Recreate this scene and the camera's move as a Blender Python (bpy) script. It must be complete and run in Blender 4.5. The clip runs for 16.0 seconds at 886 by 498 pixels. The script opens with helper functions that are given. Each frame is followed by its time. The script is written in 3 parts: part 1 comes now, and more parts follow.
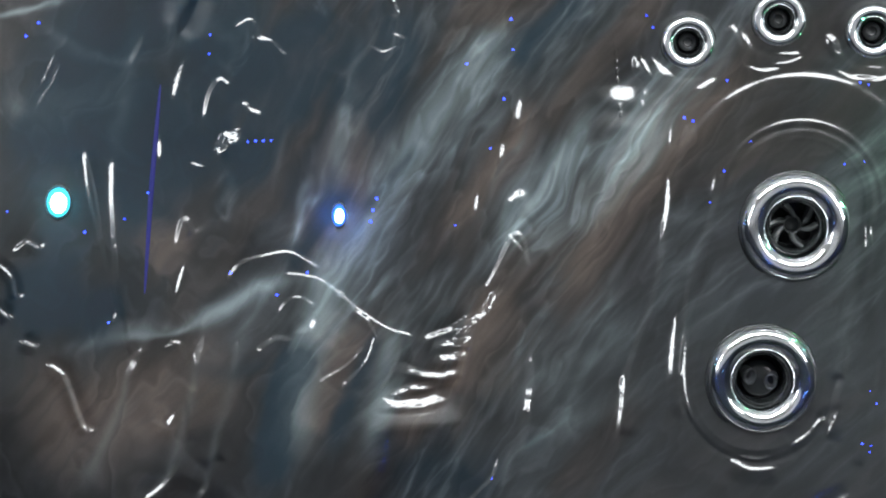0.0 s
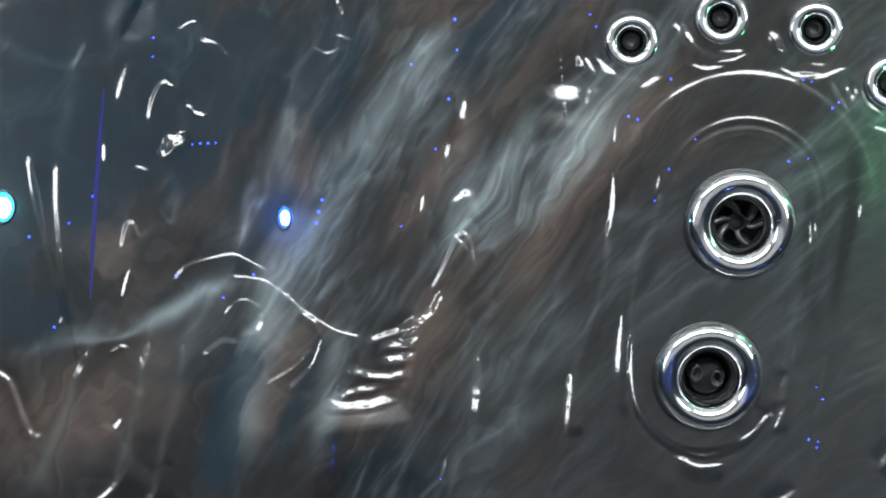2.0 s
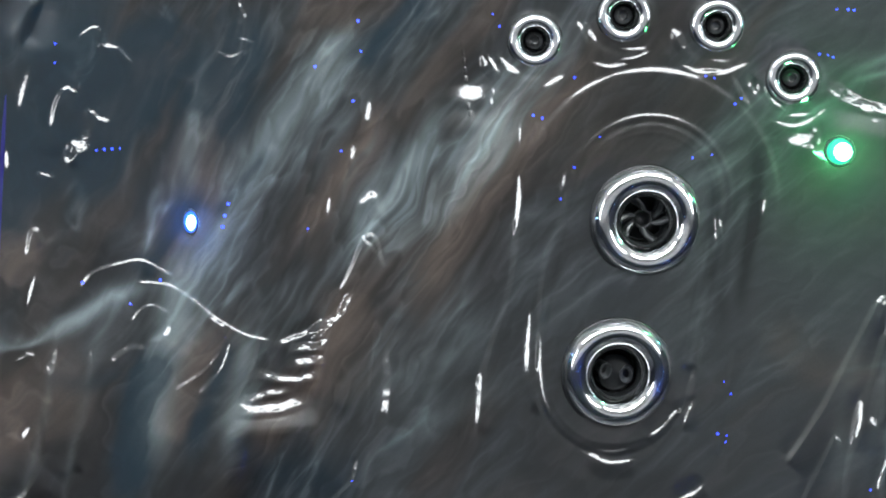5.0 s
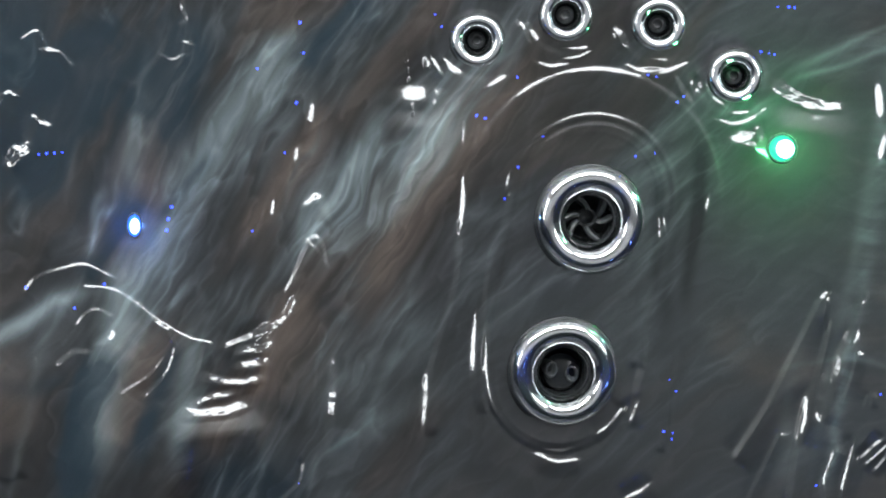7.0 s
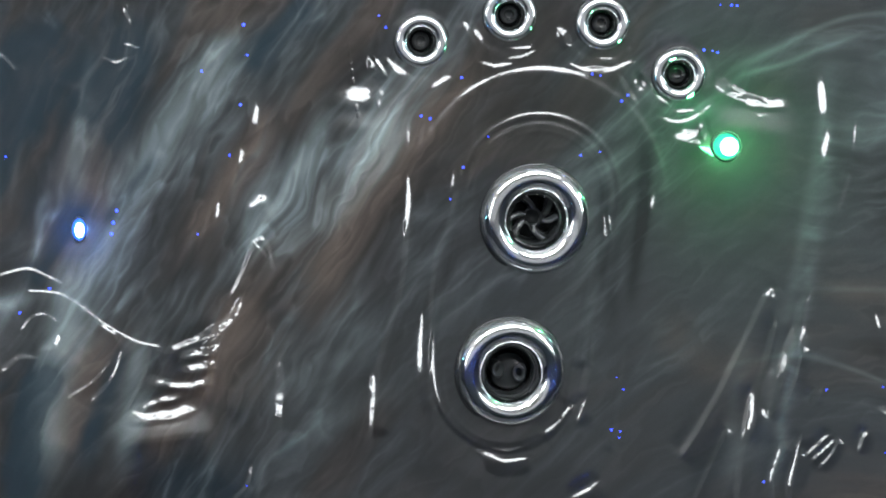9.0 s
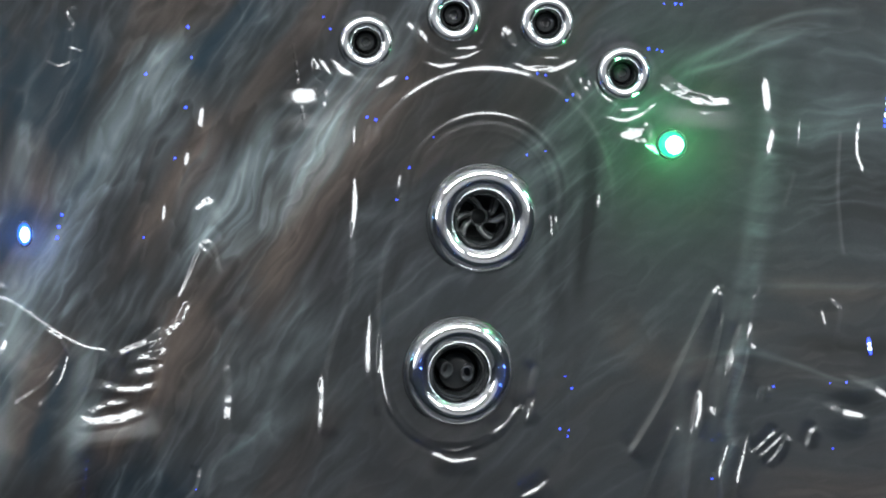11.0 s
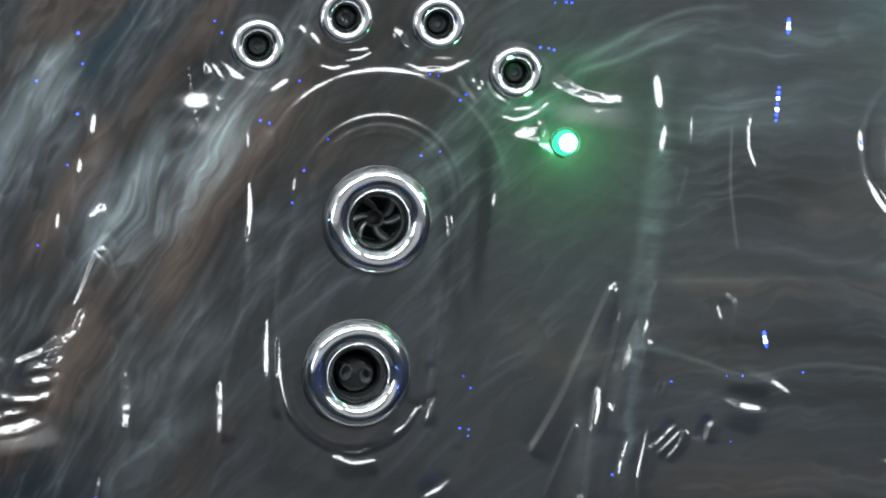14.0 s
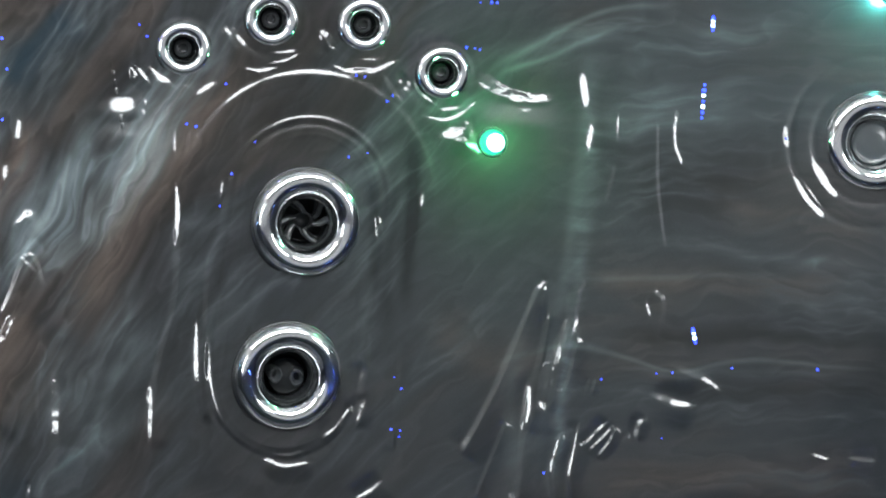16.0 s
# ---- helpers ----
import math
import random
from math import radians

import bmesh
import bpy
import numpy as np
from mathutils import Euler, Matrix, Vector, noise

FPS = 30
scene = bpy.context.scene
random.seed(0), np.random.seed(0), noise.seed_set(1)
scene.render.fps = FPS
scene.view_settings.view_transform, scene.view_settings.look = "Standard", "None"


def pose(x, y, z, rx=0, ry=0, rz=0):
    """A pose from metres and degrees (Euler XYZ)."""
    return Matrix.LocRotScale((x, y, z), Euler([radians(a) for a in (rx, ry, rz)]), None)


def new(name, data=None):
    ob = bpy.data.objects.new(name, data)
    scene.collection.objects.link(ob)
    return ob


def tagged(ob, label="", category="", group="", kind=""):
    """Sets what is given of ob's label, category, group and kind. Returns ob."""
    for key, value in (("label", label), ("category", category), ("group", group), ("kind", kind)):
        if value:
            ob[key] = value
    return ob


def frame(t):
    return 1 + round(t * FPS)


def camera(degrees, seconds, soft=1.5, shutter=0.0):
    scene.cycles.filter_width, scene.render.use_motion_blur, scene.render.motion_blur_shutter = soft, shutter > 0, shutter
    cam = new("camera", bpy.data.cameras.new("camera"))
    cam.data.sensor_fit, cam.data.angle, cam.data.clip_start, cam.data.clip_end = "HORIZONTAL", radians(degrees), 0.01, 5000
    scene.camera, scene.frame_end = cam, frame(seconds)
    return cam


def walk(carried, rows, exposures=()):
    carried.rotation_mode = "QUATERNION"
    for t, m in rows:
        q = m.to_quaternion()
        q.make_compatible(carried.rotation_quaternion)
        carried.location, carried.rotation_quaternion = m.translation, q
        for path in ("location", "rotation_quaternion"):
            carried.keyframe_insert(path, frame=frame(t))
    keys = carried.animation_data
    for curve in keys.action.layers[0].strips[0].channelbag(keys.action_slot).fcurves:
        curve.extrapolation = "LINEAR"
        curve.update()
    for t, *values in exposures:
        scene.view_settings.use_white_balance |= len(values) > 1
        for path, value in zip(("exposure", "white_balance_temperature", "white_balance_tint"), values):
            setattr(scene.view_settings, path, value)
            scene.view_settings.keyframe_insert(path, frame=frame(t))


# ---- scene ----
# ---- camera: one standpoint beside the tub, a slow level pan to the right ----
EYE = 1.65
REACH = 2.75          # from the eye to the middle of the backrest
TILT, LEAN = 65.93, 0.605
cam = camera(21.5, 16.0, soft=2.0)
YAWS = [(0.0, 5.91), (0.5, 5.563), (1.0, 5.269), (1.5, 4.892), (2.0, 4.462), (2.5, 4.074), (3.0, 3.693), (3.5, 3.173), (4.0, 2.727), (6.5, 0.873), (7.0, 0.481), (7.5, 0.105), (8.0, -0.276), (8.5, -0.627), (9.0, -0.968), (11.5, -2.811), (12.0, -3.256), (12.5, -3.7), (13.0, -4.197), (13.5, -4.619), (14.0, -5.18), (14.5, -5.787), (15.0, -6.254), (15.5, -6.657), (16.0, -7.093)]
walk(cam, [(t, pose(0, 0, EYE, TILT, LEAN, yaw)) for t, yaw in YAWS])

# the backrest leans back: its face looks straight at the standpoint
SHELL = pose(0, 0, EYE, TILT, LEAN, -0.276) @ Matrix.Translation((0, 0, -REACH))
UNIT = 0.000666       # the shell's drawing unit: one step across the camera's view, two thirds of a millimetre


def spot(x, y, h=0.0):
    """A place on the backrest's drawing, laid out to fit the camera's view (x right, y down), h metres in front of it,
    in the shell's own axes.
    """
    return Vector(((x - 784) * UNIT, (441 - y) * UNIT, h))


# ---- world and lamps ----
world = bpy.data.worlds.new("world")
scene.world = world
world.use_nodes = True
world.node_tree.nodes["Background"].inputs[0].default_value = (0.5, 0.55, 0.6, 1)
world.node_tree.nodes["Background"].inputs[1].default_value = 0.02
LAMP_POWER = 28.0
scene.view_settings.exposure = 0.0


# ---- materials ----
def material(name, base=(0.5, 0.5, 0.5), rough=0.5, metal=0.0, ior=1.5):
    m = bpy.data.materials.new(name)
    m.use_nodes = True
    b = m.node_tree.nodes["Principled BSDF"]
    b.inputs["Base Color"].default_value = (*base, 1)
    b.inputs["Roughness"].default_value = rough
    b.inputs["Metallic"].default_value = metal
    b.inputs["IOR"].default_value = ior
    return m


def node(m, kind, **inputs):
    n = m.node_tree.nodes.new(kind)
    for k, v in inputs.items():
        n.inputs[k.replace("_", " ")].default_value = v
    return n


def join(m, a, out, b, into):
    m.node_tree.links.new(a.outputs[out], b.inputs[into])


def mottled(name, base, spread, scale, rough, metal=0.0, bump=0.0, ior=1.5):
    """A surface whose colour, gloss and relief vary at two scales."""
    m = material(name, base, rough, metal, ior)
    b = m.node_tree.nodes["Principled BSDF"]
    co = node(m, "ShaderNodeTexCoord")
    big = node(m, "ShaderNodeTexNoise", Scale=scale, Detail=4.0)
    fine = node(m, "ShaderNodeTexNoise", Scale=scale * 14, Detail=3.0)
    join(m, co, "Object", big, "Vector")
    join(m, co, "Object", fine, "Vector")
    mix = node(m, "ShaderNodeMix")
    mix.data_type = "RGBA"
    mix.inputs[6].default_value = (*[c * (1 - spread) for c in base], 1)
    mix.inputs[7].default_value = (*[min(1, c * (1 + spread)) for c in base], 1)
    add = node(m, "ShaderNodeMath")
    add.operation = "MULTIPLY_ADD"
    add.inputs[1].default_value = 0.4
    join(m, fine, "Fac", add, 0)
    half = node(m, "ShaderNodeMath")
    half.operation = "MULTIPLY"
    half.inputs[1].default_value = 0.6
    join(m, big, "Fac", half, 0)
    join(m, half, 0, add, 2)
    join(m, add, 0, mix, 0)
    join(m, mix, 2, b, "Base Color")
    gloss = node(m, "ShaderNodeMapRange")
    gloss.inputs["To Min"].default_value = rough * 0.7
    gloss.inputs["To Max"].default_value = rough * 1.3
    join(m, fine, "Fac", gloss, "Value")
    join(m, gloss, 0, b, "Roughness")
    if bump:
        bp = node(m, "ShaderNodeBump", Strength=0.4, Distance=bump)
        join(m, fine, "Fac", bp, "Height")
        join(m, bp, "Normal", b, "Normal")
    return m


def glowing(name, colour, strength):
    m = material(name, (0.02, 0.02, 0.02), 0.2)
    b = m.node_tree.nodes["Principled BSDF"]
    b.inputs["Emission Color"].default_value = (*colour, 1)
    b.inputs["Emission Strength"].default_value = strength
    return m


chrome = mottled("chrome", (0.86, 0.87, 0.88), 0.06, 20, 0.075, 1.0)
black_plastic = mottled("black_plastic", (0.018, 0.02, 0.021), 0.3, 30, 0.2)
dark_plastic = mottled("dark_plastic", (0.03, 0.033, 0.036), 0.3, 30, 0.3)
wall_paint = mottled("wall_paint", (0.38, 0.39, 0.4), 0.04, 1.5, 0.6, bump=0.001)
ceiling_paint = mottled("ceiling_paint", (0.7, 0.71, 0.72), 0.04, 1.5, 0.7, bump=0.001)
floor_tile = mottled("floor_tile", (0.2, 0.17, 0.14), 0.2, 2.0, 0.35, bump=0.001)
housing_white = mottled("housing_white", (0.8, 0.8, 0.8), 0.03, 6, 0.4)
tube_glow = glowing("tube_glow", (0.95, 1.0, 1.03), LAMP_POWER)
ceiling_fill_glow = glowing("ceiling_fill_glow", (0.95, 1.0, 1.03), 28.0)
blue_glow = glowing("blue_glow", (0.025, 0.06, 1.0), 4.5)
led_blue_glow = glowing("led_blue_glow", (0.03, 0.16, 1.0), 2.6)
led_cyan_glow = glowing("led_cyan_glow", (0.06, 0.75, 1.0), 2.0)
led_green_glow = glowing("led_green_glow", (0.03, 0.85, 0.5), 1.3)
blue_core = glowing("blue_core", (0.6, 0.8, 1.0), 6.0)
cyan_core = glowing("cyan_core", (0.8, 1.0, 1.0), 6.0)
green_core = glowing("green_core", (0.7, 1.0, 0.9), 6.0)

# the shell's acrylic: marbling with painted sheen and shade carried by the sheet, under a clear gloss
acrylic = material("marbled_acrylic", (0.06, 0.06, 0.06), 0.06, 0.0, 1.5)
bs = acrylic.node_tree.nodes["Principled BSDF"]
pig = node(acrylic, "ShaderNodeAttribute")
pig.attribute_name = "pigment_and_light"
tco = node(acrylic, "ShaderNodeTexCoord")
fleck = node(acrylic, "ShaderNodeTexNoise", Scale=900.0, Detail=2.0)
join(acrylic, tco, "Object", fleck, "Vector")
fl = node(acrylic, "ShaderNodeMapRange")
fl.inputs["To Min"].default_value = 0.72
fl.inputs["To Max"].default_value = 1.28
join(acrylic, fleck, "Fac", fl, "Value")
mul = node(acrylic, "ShaderNodeVectorMath")
mul.operation = "SCALE"
join(acrylic, pig, "Color", mul, 0)
join(acrylic, fl, 0, mul, "Scale")
join(acrylic, mul, 0, bs, "Base Color")
orange = node(acrylic, "ShaderNodeTexNoise", Scale=260.0, Detail=2.0)
join(acrylic, tco, "Object", orange, "Vector")
obump = node(acrylic, "ShaderNodeBump", Strength=0.12, Distance=0.0004)
join(acrylic, orange, "Fac", obump, "Height")
join(acrylic, obump, "Normal", bs, "Normal")
join(acrylic, obump, "Normal", bs, "Coat Normal")
bs.inputs["Roughness"].default_value = 0.3
bs.inputs["Specular IOR Level"].default_value = 0.2
bs.inputs["Coat Weight"].default_value = 0.9
bs.inputs["Coat Roughness"].default_value = 0.045


# ---- mesh helpers ----
def part(name, bm, mat, parent=None, label="", smooth=True):
    me = bpy.data.meshes.new(name)
    bm.to_mesh(me)
    bm.free()
    me.materials.append(mat)
    if smooth:
        me.polygons.foreach_set("use_smooth", [True] * len(me.polygons))
    ob = new(name, me)
    if parent:
        ob.parent = parent
    if label:
        ob["label"] = label
    return ob


def lathe(profile, steps=72):
    """A turned body round z from (radius, height) pairs, open at its ends."""
    bm = bmesh.new()
    rings = []
    for r, h in profile:
        rings.append([bm.verts.new((r * math.cos(a), r * math.sin(a), h)) for a in (2 * math.pi * i / steps for i in range(steps))])
    for lo, hi in zip(rings, rings[1:]):
        for i in range(steps):
            bm.faces.new((lo[i], lo[(i + 1) % steps], hi[(i + 1) % steps], hi[i]))
    return bm


def smooth_profile(points, n=5):
    """More points along a smooth line through the given ones."""
    p = np.array([points[0], *points, points[-1]], float)
    outp = []
    for i in range(1, len(p) - 2):
        for k in range(n):
            s = k / n
            outp.append(0.5 * (2 * p[i] + (p[i + 1] - p[i - 1]) * s + (2 * p[i - 1] - 5 * p[i] + 4 * p[i + 1] - p[i + 2]) * s * s
                               + (3 * p[i] - p[i - 1] - 3 * p[i + 1] + p[i + 2]) * s ** 3))
    outp.append(p[-2])
    return [tuple(q) for q in outp]


def box(size, at=(0, 0, 0), bevel=0.0):
    bm = bmesh.new()
    bmesh.ops.create_cube(bm, size=1, matrix=Matrix.Translation(at) @ Matrix.Diagonal((*size, 1)))
    if bevel:
        bmesh.ops.bevel(bm, geom=bm.edges[:], offset=bevel, segments=2, affect="EDGES")
    return bm


# ---- the hall ----
def slab(name, size, at, mat, label, category):
    ob = part(name, box(size), mat, smooth=False)
    ob.location = at
    return tagged(ob, label, category, kind="structure")


HX, HY0, HY1, HZ = 7.2, -6.4, 4.2, 5.2
slab("floor", (2 * HX + 0.4, HY1 - HY0 + 0.4, 0.1), (0, (HY0 + HY1) / 2, -0.05), floor_tile, "brown tiled showroom floor", "floor")
slab("ceiling", (2 * HX + 0.4, HY1 - HY0 + 0.4, 0.1), (0, (HY0 + HY1) / 2, HZ + 0.05), ceiling_paint, "plain white showroom ceiling", "ceiling")
slab("wall_north", (2 * HX + 0.4, 0.2, HZ), (0, HY1 + 0.1, HZ / 2), wall_paint, "plain pale painted showroom wall", "wall")
slab("wall_south", (2 * HX + 0.4, 0.2, 2.3), (0, HY0 - 0.1, 1.15), wall_paint, "plain pale painted showroom wall", "wall")
# an unseen high window band, added with a glow behind it to brighten the chrome
slab("backdrop", (2 * HX + 0.4, 0.02, HZ - 2.3), (0, HY0 - 0.35, (HZ + 2.3) / 2), glowing("chrome_fill_glow", (0.95, 1.0, 1.04), 0.44), "unseen glowing sheet added to brighten the chrome", "sky")
window = new("unseen_window")
for x in range(-6, 7):
    bar = part("mullion", box((0.07, 0.12, HZ - 2.3), (x * 1.04, HY0 - 0.06, (HZ + 2.3) / 2), 0.006), housing_white, window, smooth=False)
for z in (2.34, 3.7, HZ - 0.04):
    part("rail", box((2 * HX, 0.1, 0.07), (0, HY0 - 0.06, z), 0.006), housing_white, window, smooth=False)
tagged(window, "unseen white-barred window band added before the glowing sheet", "window", kind="structure")
slab("wall_west", (0.2, HY1 - HY0, HZ), (-HX - 0.1, (HY0 + HY1) / 2, HZ / 2), wall_paint, "plain pale painted showroom wall", "wall")
slab("wall_east", (0.2, HY1 - HY0, HZ), (HX + 0.1, (HY0 + HY1) / 2, HZ / 2), wall_paint, "plain pale painted showroom wall", "wall")


# unseen tub floor and sides, added so the chrome mirrors something dark
basin_floor = slab("basin_floor", (2.5, 1.9, 0.06), (0, 1.36, 0.03), dark_plastic, "dark grey acrylic tub floor", "tub floor")
basin_side = slab("basin_side", (2.5, 0.08, 0.78), (0, 0.4, 0.45), dark_plastic, "dark grey acrylic tub side", "tub side")


for side in (-1, 1):
    slab("basin_side", (0.08, 2.2, 0.9), (side * 1.29, 1.46, 0.45), dark_plastic, "dark grey acrylic tub side", "tub side")


def ceiling_lamp(x, y, z, turn, tip, length, width, label):
    lamp = new("ceiling_lamp")
    part("housing", box((length + 0.06, width + 0.06, 0.06), (0, 0, 0.03), 0.006), housing_white, lamp, smooth=False)
    for side in (-0.4, 0.4):
        cord = part("cord", box((0.006, 0.006, HZ - z - 0.05), (0, 0, (HZ - z - 0.05) / 2)), black_plastic, lamp, "thin black suspension cord", smooth=False)
        cord.matrix_basis = pose(side * length, 0, 0.05, -tip, 0, 0)
    part("diffuser", box((length, width, 0.02), (0, 0, -0.008), 0.004), tube_glow, lamp, "bright white diffuser", smooth=False)
    # added glow that brightens the ceiling for the chrome to mirror
    if not tip:
        part("ceiling_fill", box((length, width, 0.02), (0, 0, 0.068), 0.004), ceiling_fill_glow, lamp, "glowing sheet added on top to brighten the ceiling", smooth=False)
    lamp.matrix_basis = pose(x, y, z, 0, 0, turn) @ pose(0, 0, 0, tip, 0, 0)
    return tagged(lamp, label, "ceiling lamp", "ceiling lamps")


# unseen lamps, placed and tipped so the folds mirror them to the camera
LAMPS = [(0.0, 1.0, 2.84, 0, 0, 3.9, 0.44), (-4.4, -2.5, 2.42, 48.7, 60, 6.8, 0.7), (4.4, -2.5, 2.42, -48.7, 60, 6.8, 0.7)]
for x, y, z, turn, tip, length, width in LAMPS:
    ceiling_lamp(x, y, z, turn, tip, length, width, "long white strip light hung over the tub, switched on" if length < 5 else "broad white light panel hung from the ceiling, switched on")

# two tall unseen banners, made up to put teal arcs in the chrome
teal_cloth = mottled("teal_cloth", (0.03, 0.32, 0.42), 0.1, 5, 0.7)
for x, turn in ((-6.75, 52), (6.75, -52)):
    banner = part("reflection_banner", box((0.55, 0.03, 4.6), (0, 0, 0), 0.004), teal_cloth, smooth=False)
    banner.matrix_basis = pose(x, -5.75, 2.65, 0, 0, turn)
    for side in (-0.15, 0.15):
        part("cord", box((0.008, 0.008, 0.26), (side, 0, 2.42)), dark_plastic, banner, "thin dark cord", smooth=False)
    tagged(banner, "unseen tall teal cloth banner added for teal arcs in the chrome", "banner", "banners")

# ---- the acrylic shell ----
def value_noise(x, y, seed):
    g = np.random.RandomState(seed).rand(64, 64)
    xi, yi = np.floor(x).astype(int), np.floor(y).astype(int)
    fx, fy = x - xi, y - yi
    fx, fy = fx * fx * (3 - 2 * fx), fy * fy * (3 - 2 * fy)
    a, b, c, d = g[yi % 64, xi % 64], g[yi % 64, (xi + 1) % 64], g[(yi + 1) % 64, xi % 64], g[(yi + 1) % 64, (xi + 1) % 64]
    return (a + (b - a) * fx) + ((c + (d - c) * fx) - (a + (b - a) * fx)) * fy


def fractal(x, y, seed, octaves=4):
    return sum(value_noise(x * 2 ** k, y * 2 ** k, seed + k) * 0.5 ** k for k in range(octaves)) / (2 - 0.5 ** (octaves - 1))


STEP = 2.0
xs = np.concatenate([np.linspace(-900, -480, 12)[:-1], np.arange(-480, 2094, STEP), np.linspace(2094, 2500, 12)[1:]])
ys = np.concatenate([np.linspace(-330, -110, 9)[:-1], np.arange(-110, 1002, STEP), np.linspace(1002, 1306, 10)[1:]])
GX, GY = np.meshgrid(xs, ys)
H = np.zeros_like(GX)     # relief, in drawing units


def line_through(points, n=10):
    return np.array(smooth_profile(points, n)) if len(points) > 2 else np.array(points, float)


def near(points, reach, warp=None):
    """The part of the sheet round a line: its slice, the distance to the line, how far along it each place lies (0 to 1), and on which side."""
    pl = line_through(points)
    ix = np.where((xs > pl[:, 0].min() - reach) & (xs < pl[:, 0].max() + reach))[0]
    iy = np.where((ys > pl[:, 1].min() - reach) & (ys < pl[:, 1].max() + reach))[0]
    if not len(ix) or not len(iy):
        return None
    cut = np.s_[iy[0]:iy[-1] + 1, ix[0]:ix[-1] + 1]
    x, y = (GX[cut], GY[cut]) if warp is None else (GX[cut] + warp[0][cut], GY[cut] + warp[1][cut])
    seg = np.hypot(*(pl[1:] - pl[:-1]).T)
    start = np.concatenate([[0], np.cumsum(seg)])
    best, along, side = np.full(x.shape, 1e9), np.zeros(x.shape), np.ones(x.shape)
    for i, length in enumerate(seg):
        if length < 1e-6:
            continue
        (ax, ay), (bx, by) = pl[i], pl[i + 1]
        s = np.clip(((x - ax) * (bx - ax) + (y - ay) * (by - ay)) / length ** 2, 0, 1)
        d = np.hypot(x - ax - s * (bx - ax), y - ay - s * (by - ay))
        closer = d < best
        best = np.where(closer, d, best)
        along = np.where(closer, (start[i] + s * length) / start[-1], along)
        side = np.where(closer, np.sign((bx - ax) * (y - ay) - (by - ay) * (x - ax)), side)
    return cut, best, along, side


LONG, RAGGED, SHORT, FAINT = 0, 1, 2, 3
ACROSS = np.linspace(-3, 3, 241)
FLANK = np.cumsum(np.exp(-ACROSS ** 4)) * 0.025
FLANK -= FLANK[120]


FOLDS = []


def flank(points, width, slopes, kind):
    """A fold along a line, sloped to mirror a lamp to the camera: a steep flank to one side that runs out gently;
    slopes at its start, middle and end.
    """
    run_out = width * 3.5
    (ax, ay), (bx, by), (cx, cy), (dx, dy) = points[0], points[1], points[-2], points[-1]
    a, b = run_out / math.hypot(ax - bx, ay - by), run_out / math.hypot(dx - cx, dy - cy)
    line = [(ax + (ax - bx) * a, ay + (ay - by) * a), *points, (dx + (dx - cx) * b, dy + (dy - cy) * b)]
    found = near(line, width * 11)
    if found is None:
        return
    cut, d, s, side = found
    x, y = GX[cut], GY[cut]
    slim = 0.4 + 0.6 * np.sin(np.pi * s) ** 1.5 if kind == SHORT else 1.0      # short folds taper to both ends
    u = side * d / (width * slim)
    if kind == RAGGED:
        u = u + 0.5 * (fractal(x / (2.2 * width), y / (1.6 * width), 73, 3) - 0.5)
    path = line_through(line)
    steps = np.hypot(*(path[1:] - path[:-1]).T)
    fade = np.clip(np.minimum(s, 1 - s) * steps.sum() / run_out, 0, 1)
    fade = fade * fade * (3 - 2 * fade)
    steep = np.interp(s, (0.0, 0.5, 1.0), slopes) * (0.8 if kind == FAINT else 1.0)
    rise = steep * width * slim * fade * np.interp(u, ACROSS, FLANK)
    H[cut] += rise * np.exp(-(np.maximum(d - width, 0) / (width * (4.3 if kind in (LONG, FAINT) else 3.2))) ** 2)      # the sheet comes back to its level
    reach = 1.25 * (1 + (0.5 * (fractal(x / 9, y / 4, 75, 3) - 0.5) if kind == RAGGED else 0.0))
    core = (np.exp(-(d / (width * slim * reach)) ** 4) * fade).astype(np.float32)
    FOLDS.append((kind != FAINT, width, cut, core, rise.astype(np.float32), s.astype(np.float32), path, np.concatenate([[0], np.cumsum(steps)]) / steps.sum()))


def settle_folds():
    """Where folds run into each other the narrower one keeps its own flank."""
    for plain, width, cut, core, rise, s, path, at in sorted(FOLDS, key=lambda f: (f[0], -f[1])):
        rows = np.clip(np.searchsorted(ys, path[:, 1]), 0, len(ys) - 1)
        cols = np.clip(np.searchsorted(xs, path[:, 0]), 0, len(xs) - 1)
        level = np.convolve(np.pad(H[rows, cols], 4, "edge"), np.ones(9) / 9, "valid")
        H[cut] += core * (np.interp(s, at, level) + rise - H[cut])


def stadium_distance(x, y, ax, ay, bx, by):
    s = np.clip(((x - ax) * (bx - ax) + (y - ay) * (by - ay)) / ((bx - ax) ** 2 + (by - ay) ** 2), 0, 1)
    return np.hypot(x - ax - s * (bx - ax), y - ay - s * (by - ay))


# broad swells
corner = 1 / (1 + np.exp((GX - 120) / 90))
H += (fractal(GX / 260, GY / 420, 14, 2) - 0.5) * 2.5
H += (fractal(GX / 60 + GY / 160, GY / 150, 21, 2) - 0.5) * 0.3 * corner

# the raised pads round the two large jets: rolled steps, steeper over the top to glint at the camera
pad = stadium_distance(GX, GY, 1002, 345, 940, 672)
crown = 0.06 + 0.94 / (1 + np.exp((GY - 330) / 40))
H += crown * (1.1 * (1 - np.tanh((pad - 144) / 3.7)) + 1.45 * (1 - np.tanh((pad - 224) / 5.5)))
H += 0.5 * np.exp(-((pad - 112) / 4) ** 2) - 1.5 * np.exp(-((pad - 132) / 6) ** 2)

SMALL_JETS = [(792, 71), (949, 25), (1113, 41), (1248, 132)]
LARGE_JETS = [(994, 389), (948, 659)]
FAR_JET = (2030, 291)
